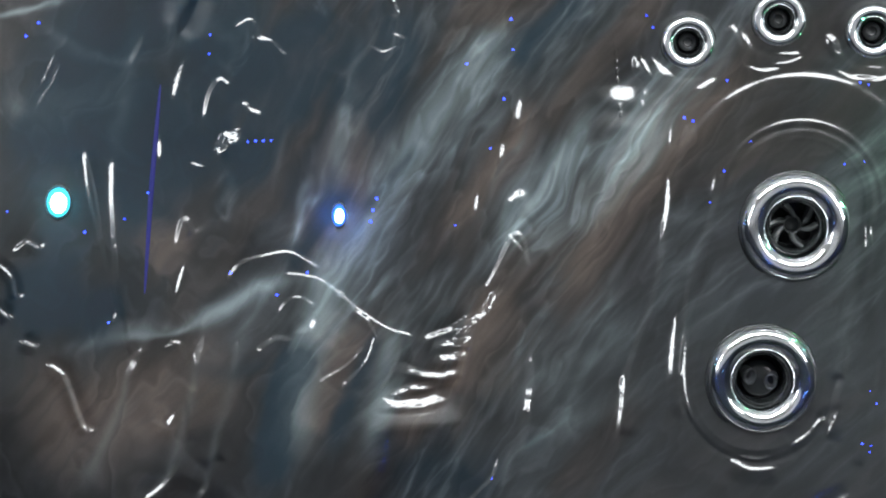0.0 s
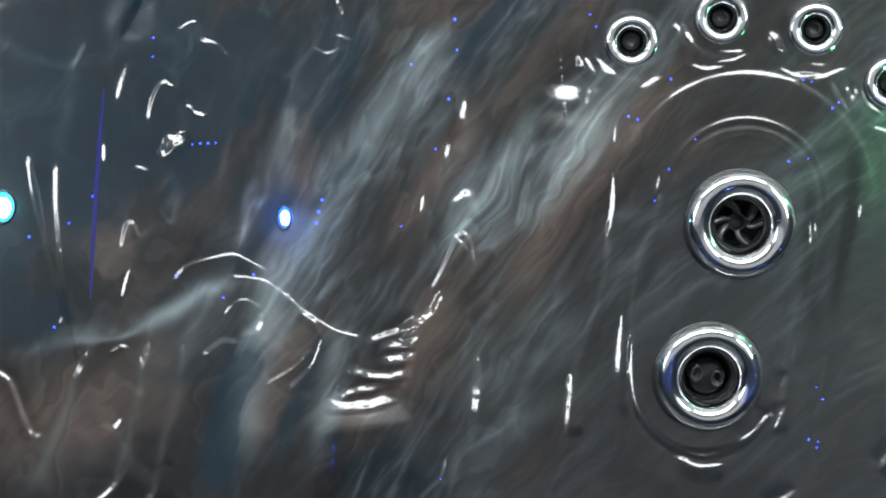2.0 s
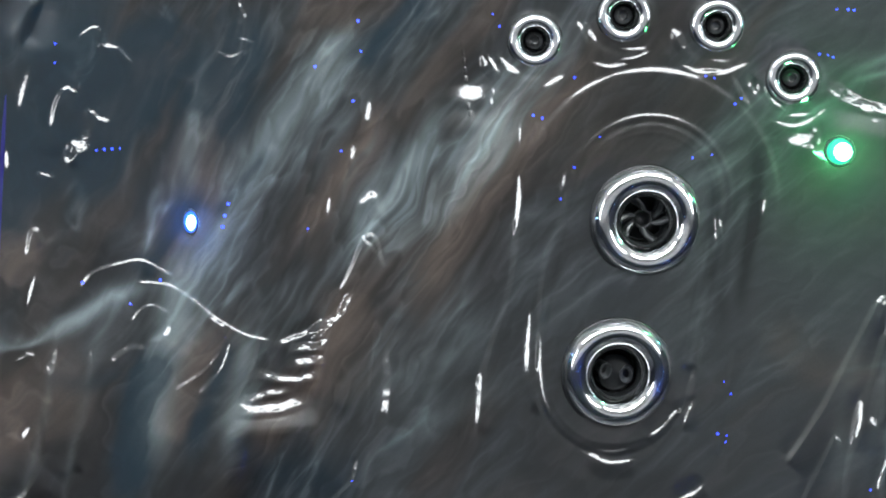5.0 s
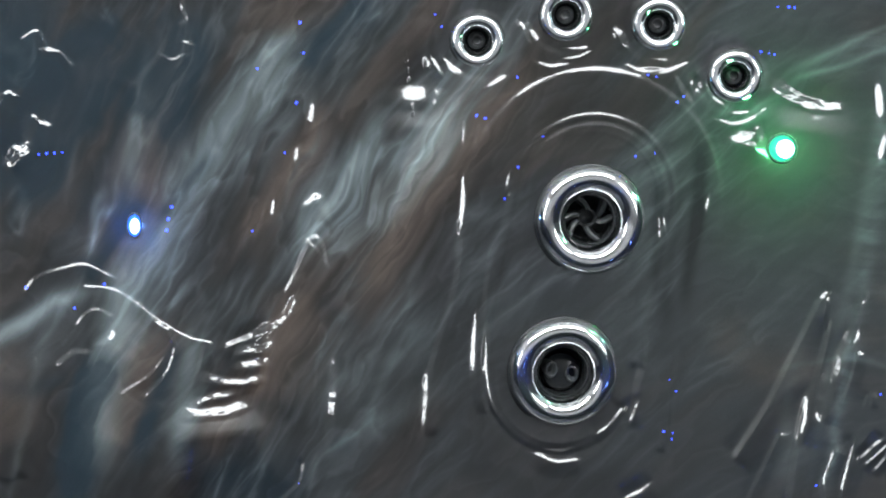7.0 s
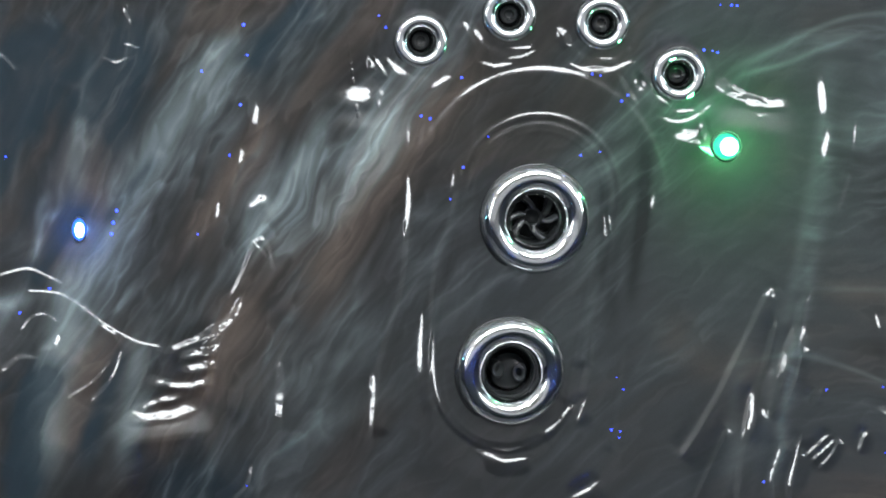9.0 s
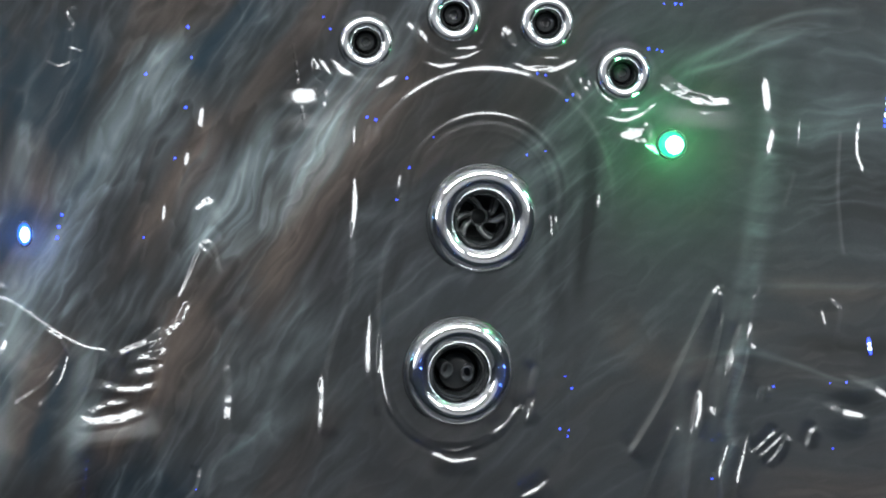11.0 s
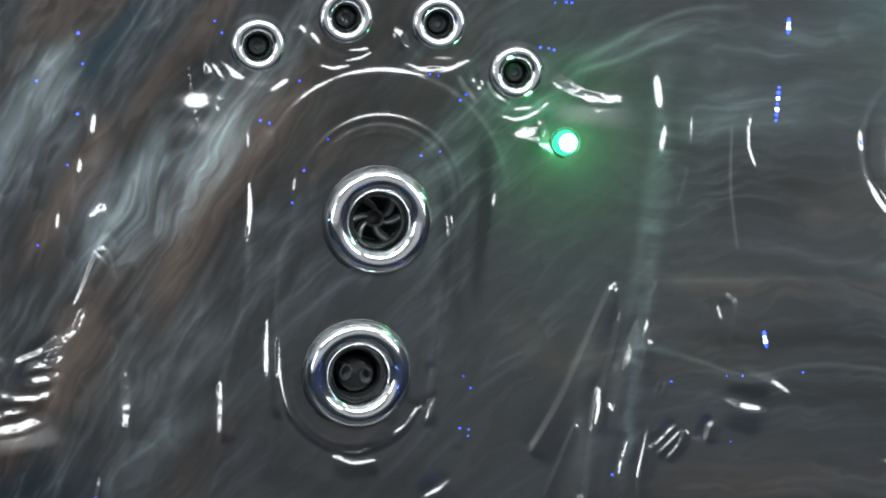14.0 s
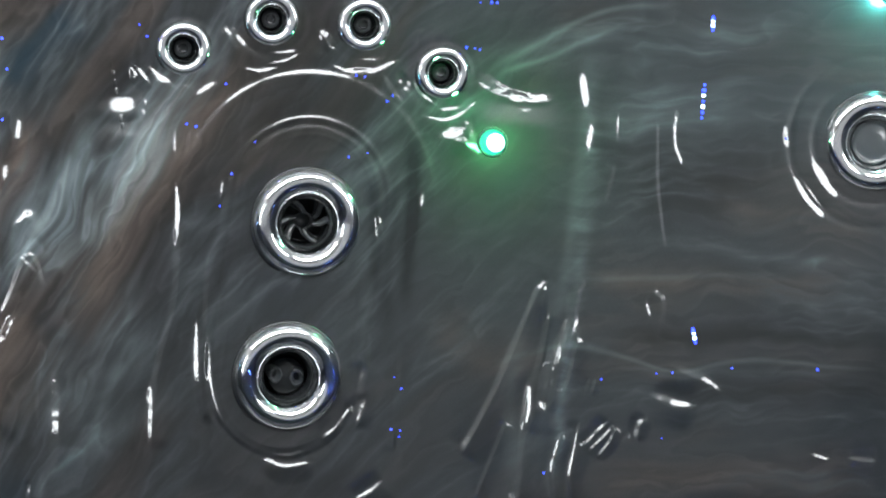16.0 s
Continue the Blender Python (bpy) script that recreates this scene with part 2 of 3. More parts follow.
for jx, jy in SMALL_JETS:
    H -= 1.1 * np.exp(-((np.hypot(GX - jx, GY - jy - 4) - 60) / 7) ** 2)      # a shallow dish round each small jet
for r in (112, 156):
    H -= 0.8 * np.exp(-((np.hypot(GX - FAR_JET[0], GY - FAR_JET[1]) - r) / 7) ** 2)

# folds lie where highlights show, their slopes fitted to the camera's view
# creases of the corner
flank([(-189, 110), (-201, 136)], 6, (-0.12, -0.12, -0.12), SHORT)
flank([(-92, 27), (-103, 48), (-113, 73)], 8, (0.53, 0.54, 0.54), SHORT)
flank([(-110, 148), (-117, 170), (-122, 193)], 7, (-0.14, -0.14, -0.15), SHORT)
flank([(-231, 334), (-229, 389), (-222, 455)], 6, (-0.16, -0.17, -0.18), LONG)
flank([(-219, 480), (-211, 541), (-201, 586)], 6, (-0.19, -0.2, -0.22), LONG)
flank([(-198, 601), (-189, 637), (-182, 662)], 5, (-0.22, -0.22, -0.22), LONG)
flank([(-166, 663), (-173, 682), (-181, 698)], 8, (-0.18, -0.18, -0.18), SHORT)
flank([(-281, 319), (-276, 360), (-265, 405)], 4, (-0.16, -0.17, -0.19), LONG)
flank([(-260, 420), (-243, 471), (-230, 516)], 4, (-0.21, -0.21, -0.21), FAINT)
flank([(-225, 536), (-211, 587), (-214, 604)], 4, (-0.22, -0.2, -0.17), FAINT)
flank([(-281, 314), (-267, 349), (-254, 400), (-243, 471)], 3, (-0.21, -0.19, -0.18), FAINT)
flank([(-92, 510), (-97, 530), (-102, 551)], 5, (-0.18, -0.18, -0.19), SHORT)
flank([(-117, 542), (-111, 572)], 4, (-0.22, -0.22, -0.22), SHORT)
flank([(-52, 640), (-60, 676)], 6, (-0.2, -0.2, -0.2), SHORT)
flank([(-73, 758), (-71, 784), (-72, 807)], 6, (-0.23, -0.23, -0.22), SHORT)
flank([(-71, 829), (-90, 871), (-115, 905), (-138, 924)], 5, (-0.21, -0.22, -0.24), LONG)
flank([(11, 644), (9, 678)], 6, (-0.22, -0.22, -0.22), SHORT)
flank([(-7, 790), (-15, 816), (-22, 839)], 6, (-0.22, -0.22, -0.22), SHORT)
flank([(-23, 867), (-32, 898), (-47, 922)], 5, (-0.23, -0.22, -0.23), LONG)
# knots and small folds
flank([(-65, 229), (-60, 199), (-49, 176), (-37, 167), (-28, 172)], 4, (0.17, 0.25, 0.3), LONG)
flank([(-106, 460), (-101, 434), (-95, 422), (-85, 423), (-78, 438)], 4, (0.18, 0.3, 0.6), LONG)
flank([(-36, 285), (-28, 268), (-14, 266)], 8, (0.17, 0.27, 0.25), RAGGED)
flank([(-25, 287), (-11, 276)], 7, (0.28, 0.28, 0.28), RAGGED)
flank([(8, 210), (19, 220), (31, 224)], 5, (0.34, 0.27, 0.25), RAGGED)
flank([(-82, 321), (-67, 325)], 4, (0.27, 0.27, 0.27), SHORT)
flank([(-12, 70), (8, 59), (20, 64), (28, 89)], 3, (0.22, 0.23, 0.55), RAGGED)
flank([(28, 89), (40, 93), (56, 98), (72, 115)], 3, (0.22, 0.22, 0.32), RAGGED)
flank([(-145, 289), (-144, 306)], 5, (-0.18, -0.18, -0.18), SHORT)
flank([(-114, 650), (-102, 643), (-88, 647), (-81, 665)], 5, (0.2, 0.36, 0.53), SHORT)
flank([(-123, 789), (-109, 791), (-99, 778)], 6, (0.4, 0.23, 0.2), SHORT)
flank([(57, 646), (72, 635), (81, 627), (100, 628)], 5, (0.36, 0.23, 0.34), RAGGED)
flank([(129, 612), (143, 608), (151, 593), (150, 581)], 6, (0.33, 0.23, 0.27), SHORT)
flank([(87, 576), (104, 557), (124, 552), (143, 561)], 3, (0.22, 0.32, 0.37), LONG)
flank([(-325, 697), (-303, 711), (-289, 738), (-277, 768), (-259, 806)], 4, (0.41, 0.68, 0.68), RAGGED)
flank([(-376, 656), (-360, 662)], 4, (0.37, 0.37, 0.37), RAGGED)
flank([(-346, 138), (-356, 164), (-365, 184)], 3, (-0.1, -0.1, -0.1), FAINT)
flank([(-337, 158), (-349, 189), (-369, 220)], 3, (-0.1, -0.1, -0.1), FAINT)
flank([(-428, 520), (-407, 539), (-397, 570)], 3, (0.4, 0.62, 0.59), RAGGED)
flank([(-425, 600), (-412, 611)], 4, (0.43, 0.43, 0.43), SHORT)
flank([(-399, 488), (-381, 475), (-361, 484)], 4, (0.13, 0.3, 0.36), RAGGED)
flank([(235, 101), (253, 108), (273, 100)], 3, (0.24, 0.21, 0.23), SHORT)
flank([(269, 17), (277, 33)], 4, (-0.31, -0.31, -0.31), RAGGED)
flank([(274, 77), (288, 81)], 3, (0.21, 0.21, 0.21), RAGGED)
# the lip under the corner and the glare below it
flank([(-5, 516), (17, 493), (57, 480), (98, 472), (134, 487), (148, 494)], 4, (0.2, 0.3, 0.35), LONG)
flank([(100, 511), (151, 516), (193, 541)], 3.5, (0.31, 0.34, 0.38), LONG)
flank([(199, 545), (240, 576), (287, 601), (323, 609)], 4, (0.41, 0.37, 0.34), LONG)
flank([(225, 573), (248, 588), (261, 612)], 3, (0.37, 0.49, 0.45), LONG)
flank([(261, 612), (253, 643), (239, 672), (212, 701)], 4, (-0.25, -0.25, -0.26), RAGGED)
flank([(238, 639), (214, 668), (171, 697)], 3, (-0.25, -0.38, -0.39), RAGGED)
flank([(356, 612), (388, 600), (413, 589)], 7, (0.34, 0.35, 0.35), RAGGED)
flank([(413, 598), (436, 577), (457, 559), (470, 535)], 9, (0.4, 0.38, 0.28), RAGGED)
flank([(389, 622), (411, 619)], 10, (0.34, 0.34, 0.34), RAGGED)
flank([(386, 648), (407, 645)], 10, (0.34, 0.34, 0.34), RAGGED)
flank([(323, 672), (346, 678), (372, 679), (402, 674)], 9, (0.36, 0.35, 0.35), RAGGED)
flank([(302, 716), (324, 706), (352, 700)], 8, (0.38, 0.36, 0.36), RAGGED)
flank([(293, 736), (318, 734), (349, 730), (373, 721)], 12, (0.36, 0.36, 0.38), RAGGED)
flank([(310, 618), (300, 659), (281, 700), (253, 744)], 4, (-0.26, -0.26, -0.26), FAINT)
flank([(294, 760), (395, 749)], 20, (0.37, 0.37, 0.37), FAINT)
flank([(425, 612), (426, 713)], 14, (-0.3, -0.3, -0.3), FAINT)
# the middle of the backrest
flank([(502, 189), (497, 218), (488, 236), (477, 261), (472, 284)], 11, (0.41, 0.43, 0.43), SHORT)
flank([(495, 360), (508, 350), (519, 357), (527, 375)], 9, (0.34, 0.33, 0.38), SHORT)
flank([(433, 361), (431, 379)], 6, (-0.27, -0.27, -0.27), SHORT)
flank([(437, 320), (423, 361), (405, 412), (392, 453)], 3, (-0.26, -0.26, -0.26), FAINT)
flank([(457, 515), (474, 480), (492, 439), (506, 420), (520, 432), (528, 467)], 4, (0.28, 0.38, 0.39), LONG)
flank([(497, 428), (515, 448)], 3, (0.41, 0.41, 0.41), LONG)
flank([(539, 647), (540, 697), (537, 737), (535, 772)], 12, (-0.32, -0.31, -0.32), SHORT)
flank([(522, 548), (518, 608), (510, 668), (507, 729)], 3, (-0.3, -0.3, -0.31), FAINT)
flank([(489, 825), (484, 850)], 4, (-0.31, -0.31, -0.31), SHORT)
flank([(479, 861), (456, 884), (442, 903)], 3, (-0.32, -0.32, -0.31), LONG)
flank([(678, 167), (686, 167)], 20, (0.23, 0.23, 0.23), SHORT)
flank([(677, 213), (685, 212)], 18, (0.24, 0.24, 0.24), FAINT)
flank([(770, 225), (769, 250)], 5, (-0.33, -0.33, -0.33), SHORT)
flank([(769, 318), (769, 360), (766, 400)], 7, (-0.34, -0.34, -0.34), SHORT)
flank([(768, 400), (755, 510), (725, 610), (708, 680)], 5, (-0.34, -0.33, -0.34), FAINT)
flank([(706, 672), (704, 710), (701, 752)], 8, (-0.34, -0.35, -0.35), SHORT)
flank([(795, 228), (790, 250)], 5, (-0.33, -0.33, -0.33), SHORT)
flank([(792, 560), (789, 615), (789, 670), (793, 715)], 7, (-0.35, -0.36, -0.37), SHORT)
flank([(811, 570), (811, 640), (816, 690), (826, 720)], 6, (0.36, 0.35, 0.35), SHORT)
flank([(850, 310), (846, 330)], 5, (-0.34, -0.34, -0.34), SHORT)
flank([(884, 318), (877, 336)], 5, (0.36, 0.36, 0.36), SHORT)
flank([(855, 340), (840, 400), (815, 480), (808, 560)], 4, (-0.34, -0.34, -0.36), FAINT)
# the pad's rings and the dishes round the small jets
flank([(905, 805), (935, 816), (972, 813)], 5, (0.41, 0.39, 0.39), SHORT)
flank([(922, 795), (945, 797), (960, 793)], 3.5, (0.38, 0.38, 0.4), SHORT)
flank([(1085, 662), (1076, 685)], 6, (-0.41, -0.41, -0.41), FAINT)
flank([(1080, 712), (1068, 740)], 6, (-0.42, -0.42, -0.42), SHORT)
flank([(1050, 725), (1030, 750), (1010, 765)], 4, (-0.52, -0.47, -0.43), LONG)
flank([(1096, 600), (1092, 640)], 4, (0.32, 0.32, 0.32), LONG)
flank([(1116, 385), (1118, 412)], 4, (0.28, 0.28, 0.28), SHORT)
flank([(1126, 385), (1128, 410)], 3, (0.28, 0.28, 0.28), SHORT)
flank([(1150, 620), (1142, 690), (1132, 790)], 4, (0.31, 0.32, 0.32), FAINT)
flank([(1098, 858), (1085, 868), (1060, 880)], 5, (-0.5, -0.44, -0.43), SHORT)
flank([(1203, 350), (1200, 366)], 5, (0.3, 0.3, 0.3), SHORT)
flank([(905, 112), (925, 117), (950, 113)], 5, (0.22, 0.21, 0.22), SHORT)
flank([(948, 104), (972, 100), (990, 92)], 4, (0.21, 0.22, 0.23), SHORT)
flank([(950, 85), (982, 85)], 4, (0.21, 0.21, 0.21), SHORT)
flank([(1060, 115), (1085, 124), (1112, 124)], 5, (0.23, 0.22, 0.22), SHORT)
flank([(1095, 128), (1130, 124), (1160, 112)], 6, (0.22, 0.22, 0.24), SHORT)
flank([(1108, 103), (1128, 104)], 4, (0.21, 0.21, 0.21), SHORT)
flank([(1200, 152), (1212, 172), (1232, 186)], 5, (0.31, 0.29, 0.27), SHORT)
flank([(1225, 212), (1250, 217), (1280, 207), (1300, 192)], 6, (0.25, 0.26, 0.3), SHORT)
flank([(1248, 198), (1270, 197)], 5, (0.24, 0.24, 0.24), SHORT)
# short ribs between the small jets, put where glints show
flank([(700, 103), (705, 120), (713, 134)], 5, (-0.35, -0.38, -0.37), SHORT)
flank([(716, 108), (728, 127)], 5, (0.36, 0.36, 0.36), SHORT)
flank([(735, 105), (748, 118), (762, 127)], 6, (0.3, 0.26, 0.25), SHORT)
flank([(874, 46), (884, 68)], 5, (0.37, 0.37, 0.37), SHORT)
flank([(884, 44), (893, 60)], 5, (0.35, 0.35, 0.35), SHORT)
flank([(1035, 62), (1043, 80)], 5, (-0.44, -0.44, -0.44), SHORT)
flank([(1045, 58), (1054, 73)], 5, (0.34, 0.34, 0.34), SHORT)
flank([(818, 150), (838, 138)], 6, (0.25, 0.25, 0.25), SHORT)
flank([(1149, 143), (1158, 160), (1168, 174)], 6, (0.32, 0.33, 0.33), SHORT)
flank([(1172, 138), (1174, 150)], 5, (0.24, 0.24, 0.24), SHORT)
flank([(1183, 138), (1188, 151)], 5, (-0.46, -0.46, -0.46), SHORT)
flank([(717, 170), (718, 182)], 6, (-0.33, -0.33, -0.33), SHORT)
# the lit folds round the green light
flank([(1328, 150), (1351, 160), (1370, 177), (1396, 187), (1428, 187)], 9, (0.24, 0.26, 0.23), RAGGED)
flank([(1334, 158), (1355, 174), (1380, 186)], 8, (0.27, 0.26, 0.25), RAGGED)
flank([(1252, 243), (1273, 242), (1292, 229)], 8, (0.25, 0.27, 0.31), RAGGED)
flank([(1260, 243), (1288, 253)], 9, (0.26, 0.26, 0.26), RAGGED)
flank([(1292, 229), (1298, 257)], 8, (0.23, 0.23, 0.23), RAGGED)
flank([(1501, 156), (1503, 175), (1504, 193)], 11, (0.19, 0.19, 0.19), SHORT)
flank([(1513, 244), (1506, 271)], 8, (0.24, 0.24, 0.24), SHORT)
flank([(1349, 209), (1415, 216)], 26, (0.24, 0.24, 0.24), FAINT)
# the long folds of the far side
flank([(1254, 799), (1267, 780), (1309, 712), (1343, 643), (1377, 574), (1399, 530), (1413, 518)], 5, (0.57, 0.56, 0.38), LONG)
flank([(1413, 518), (1417, 536), (1412, 576)], 4, (0.22, 0.25, 0.27), LONG)
flank([(1450, 603), (1440, 628), (1431, 658)], 9, (-0.48, -0.48, -0.48), SHORT)
flank([(1464, 538), (1450, 603), (1428, 668), (1412, 728)], 6, (-0.48, -0.48, -0.48), FAINT)
flank([(1378, 705), (1375, 736), (1369, 761)], 8, (-0.47, -0.47, -0.47), SHORT)
flank([(1415, 576), (1399, 646), (1378, 716), (1367, 760), (1355, 815), (1346, 886)], 6, (-0.47, -0.47, -0.47), FAINT)
flank([(1484, 519), (1468, 579), (1461, 619)], 3, (0.27, 0.27, 0.26), FAINT)
flank([(1464, 624), (1451, 679), (1439, 709)], 3, (-0.48, -0.49, -0.49), FAINT)
flank([(1425, 797), (1418, 819), (1409, 849), (1410, 901)], 5, (-0.49, -0.49, -0.48), LONG)
flank([(1461, 781), (1448, 831), (1441, 861), (1442, 906)], 6, (-0.49, -0.49, -0.48), SHORT)
flank([(1336, 875), (1338, 900)], 6, (0.28, 0.28, 0.28), SHORT)
flank([(1328, 768), (1303, 822), (1275, 881)], 3, (-0.47, -0.47, -0.47), FAINT)
# short folds of the far side
flank([(1655, 683), (1674, 691), (1694, 702), (1715, 717)], 8, (0.37, 0.21, 0.21), SHORT)
flank([(1615, 733), (1638, 743), (1661, 748)], 9, (0.38, 0.37, 0.37), SHORT)
flank([(1669, 227), (1664, 258), (1666, 288), (1673, 309)], 4, (0.2, 0.17, 0.16), RAGGED)
flank([(1634, 251), (1629, 343), (1633, 414), (1637, 455)], 3, (0.19, 0.19, 0.19), FAINT)
flank([(1563, 223), (1559, 263)], 3, (0.2, 0.2, 0.2), SHORT)
flank([(1551, 319), (1535, 369)], 3, (0.25, 0.25, 0.25), FAINT)
flank([(1619, 546), (1629, 556), (1627, 587), (1619, 622)], 4, (0.34, 0.23, 0.24), LONG)
flank([(1598, 565), (1602, 581)], 4, (0.2, 0.2, 0.2), RAGGED)
flank([(1480, 711), (1485, 697)], 3, (0.5, 0.5, 0.5), SHORT)
flank([(1491, 712), (1495, 698)], 3, (0.5, 0.5, 0.5), SHORT)
flank([(1476, 804), (1494, 788), (1508, 775)], 4, (0.49, 0.49, 0.49), RAGGED)
flank([(1484, 815), (1501, 801), (1520, 784)], 4, (0.48, 0.49, 0.49), RAGGED)
flank([(1499, 826), (1517, 806), (1524, 789)], 3, (0.53, 0.62, 0.51), RAGGED)
flank([(1567, 795), (1572, 777), (1578, 772)], 4, (0.51, 0.62, 0.41), RAGGED)
flank([(1889, 360), (1903, 386), (1923, 415)], 6, (0.13, 0.13, 0.13), SHORT)
flank([(1896, 357), (1912, 381), (1929, 406)], 4, (0.13, 0.13, 0.13), SHORT)
flank([(1921, 333), (1934, 357), (1950, 380)], 6, (0.12, 0.12, 0.12), SHORT)
flank([(1929, 334), (1941, 355)], 4, (0.12, 0.12, 0.12), SHORT)
flank([(1869, 261), (1868, 282)], 4, (0.15, 0.15, 0.15), SHORT)
flank([(1891, 852), (1913, 860)], 4, (0.23, 0.23, 0.23), SHORT)
flank([(1964, 863), (1995, 868)], 4, (0.4, 0.4, 0.4), SHORT)
settle_folds()

# ---- colour: light and dark acrylic drawn out along the sheet's flow, some sheen and shade painted in ----
WARP = (44 * (fractal(GX / 150, GY / 200, 31, 3) - 0.5) + 60 * corner * (fractal(GX / 90, GY / 90, 32, 3) - 0.5),
        56 * (fractal(GX / 150, GY / 200, 36, 3) - 0.5) + 60 * corner * (fractal(GX / 90, GY / 90, 37, 3) - 0.5))


def spread_out(f, lo=2, hi=98):
    a, b = np.percentile(f, [lo, hi])
    return np.clip((f - a) / (b - a), 0, 1)


def torn(f):
    """Sheets of pigment that thicken slowly and end at a sharp edge."""
    f = f % 1.0
    return np.where(f < 0.8, f / 0.8, (1 - f) / 0.2) ** 1.5


def layer(degrees, seed):
    """Folded bands and threads of pigment, drawn out in one direction: broad, folds, threads."""
    a = radians(degrees)
    x, y = GX + WARP[0], GY + WARP[1]
    along, across = x * math.cos(a) - y * math.sin(a), x * math.sin(a) + y * math.cos(a)
    across = across + 46 * (fractal(along / 300, across / 120, seed + 40, 2) - 0.5)
    broad = spread_out(fractal(along / 330, across / 75, seed, 4))
    folds = fractal(along / 210, across / 42, seed + 10, 4)
    folds = (1 - np.abs(2 * spread_out(folds) - 1)) ** 3
    threads = fractal(along / 150, across / 13, seed + 20, 3)
    threads = spread_out(threads)
    eddy = 26 * (fractal(x / 48, y / 48, seed + 60, 3) - 0.5)
    sheets = torn(fractal((along + eddy) / 250, (across + eddy) / 64, seed + 30, 4) * 5.0)
    return np.stack([broad, folds, threads, sheets])


lean_in = 1 / (1 + np.exp((GX + 0.35 * (GY - 441) - 840) / 110))
level_out = 1 / (1 + np.exp(-(GX - 1420) / 70))
mixed = layer(58, 101) * lean_in + layer(40, 151) * (1 - lean_in) * (1 - level_out) + layer(-2, 201) * level_out
broad, folds, fine, sheets = mixed
cloud = spread_out(fractal((GX + WARP[0]) / 200, (GY + WARP[1]) / 200, 61, 3))


def stroke(field, points, width, amount, warp=0.35):
    found = near(points, width * 3 + 60, (WARP[0] * warp, WARP[1] * warp))
    if found is None:
        return
    cut, d, s, side = found
    ragged = 0.55 + 0.9 * broad[cut]
    field[cut] += amount * np.exp(-(d / (width * ragged)) ** 2) * np.clip(np.minimum(s, 1 - s) * 5 + 0.15, 0, 1)


pale, brown, dark, veil = np.zeros_like(GX), np.zeros_like(GX), np.zeros_like(GX), np.zeros_like(GX)
PALE = [
    ([(553, 5), (437, 99), (361, 213), (284, 296), (239, 419), (183, 543), (119, 708), (104, 840)], 34, 0.45),
    ([(435, 49), (341, 203), (285, 316)], 26, 1.1),
    ([(759, 147), (647, 322), (551, 406), (474, 469)], 46, 1.1),
    ([(605, 263), (528, 336), (462, 430)], 30, 0.9),
    ([(-327, 689), (-214, 643), (-81, 606), (9, 551), (110, 516)], 14, 0.9),
    ([(265, 106), (208, 198), (181, 280), (174, 341)], 16, 0.6),
    ([(317, 577), (290, 659), (265, 781), (259, 882)], 20, 0.5),
    ([(-442, 223), (-336, 240), (-192, 214)], 30, 0.4),
    ([(113, 354), (144, 353), (173, 321)], 9, 0.5),
]
# brown marbling that also paints in warm reflections
BROWN = [
    ([(273, 45), (219, 218), (185, 351), (129, 475)], 36, 0.9),
    ([(255, 560), (199, 684), (144, 808)], 30, 1.0),
    ([(496, 528), (440, 631), (424, 713)], 60, 0.7),
    ([(875, 93), (745, 278), (642, 422), (578, 565)], 50, 0.9),
    ([(541, 186), (447, 330), (351, 434)], 26, 0.8),
    ([(-131, 405), (-118, 475), (-137, 507)], 40, 0.7),
    ([(48, 275), (66, 204), (133, 120)], 40, 0.6),
]
DARK = [
    ([(-406, 79), (-237, 124), (-105, 68), (94, 142), (172, 58)], 110, 0.85),
    ([(1, 359), (36, 225), (73, 143)], 70, 0.8),
    ([(-424, 612), (-310, 607), (-195, 601)], 70, 0.9),
    ([(156, 625), (110, 749), (86, 892)], 30, 0.9),
    ([(613, 3), (536, 66), (479, 148)], 34, 0.8),
    ([(204, 320), (128, 444), (68, 498)], 26, 0.8),
    ([(-355, 302), (-178, 285), (-181, 458)], 80, 0.95),
]
CORNER_PALE = [
    ([(-348, 77), (-289, 128), (-215, 151), (-141, 139)], 8, 0.6),
    ([(-449, 68), (-387, 51), (-325, 25)], 8, 0.8),
    ([(-46, 88), (-29, 76), (-15, 110), (-25, 146), (-41, 127)], 6, 0.6),
    ([(-218, 215), (-224, 276), (-224, 327)], 9, 0.5),
    ([(-107, 38), (-134, 120), (-142, 161)], 12, 0.45),
    ([(129, 30), (150, 39), (141, 14)], 8, 0.7),
    ([(-11, 318), (4, 348), (-18, 402), (-44, 381)], 8, 0.4),
    ([(174, 341), (144, 353), (112, 364), (108, 455)], 6, 0.6),
]
FAR_PALE = [
    ([(1368, 129), (1534, 74), (1678, 100), (1888, 67)], 26, 0.3),
    ([(1528, 206), (1672, 222), (1807, 218)], 40, 0.22),
    ([(1506, 438), (1711, 469), (2034, 515)], 9, 0.16),
    ([(1547, 664), (1752, 703), (1961, 701)], 8, 0.2),
    # the next two paint the soft reflection down the far folds
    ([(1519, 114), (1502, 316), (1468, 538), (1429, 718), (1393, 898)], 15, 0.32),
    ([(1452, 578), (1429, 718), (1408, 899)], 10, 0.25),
    ([(1156, 110), (1242, 204), (1324, 187)], 18, 0.25),
]
FAR_BROWN = [
    ([(1493, 499), (1760, 532), (1970, 532)], 22, 0.42),
    ([(1433, 880), (1743, 889), (2014, 915)], 34, 0.42),
    ([(1204, 565), (1302, 651), (1405, 626)], 30, 0.35),
    ([(1717, 357), (1870, 425), (2036, 464)], 30, 0.28),
]
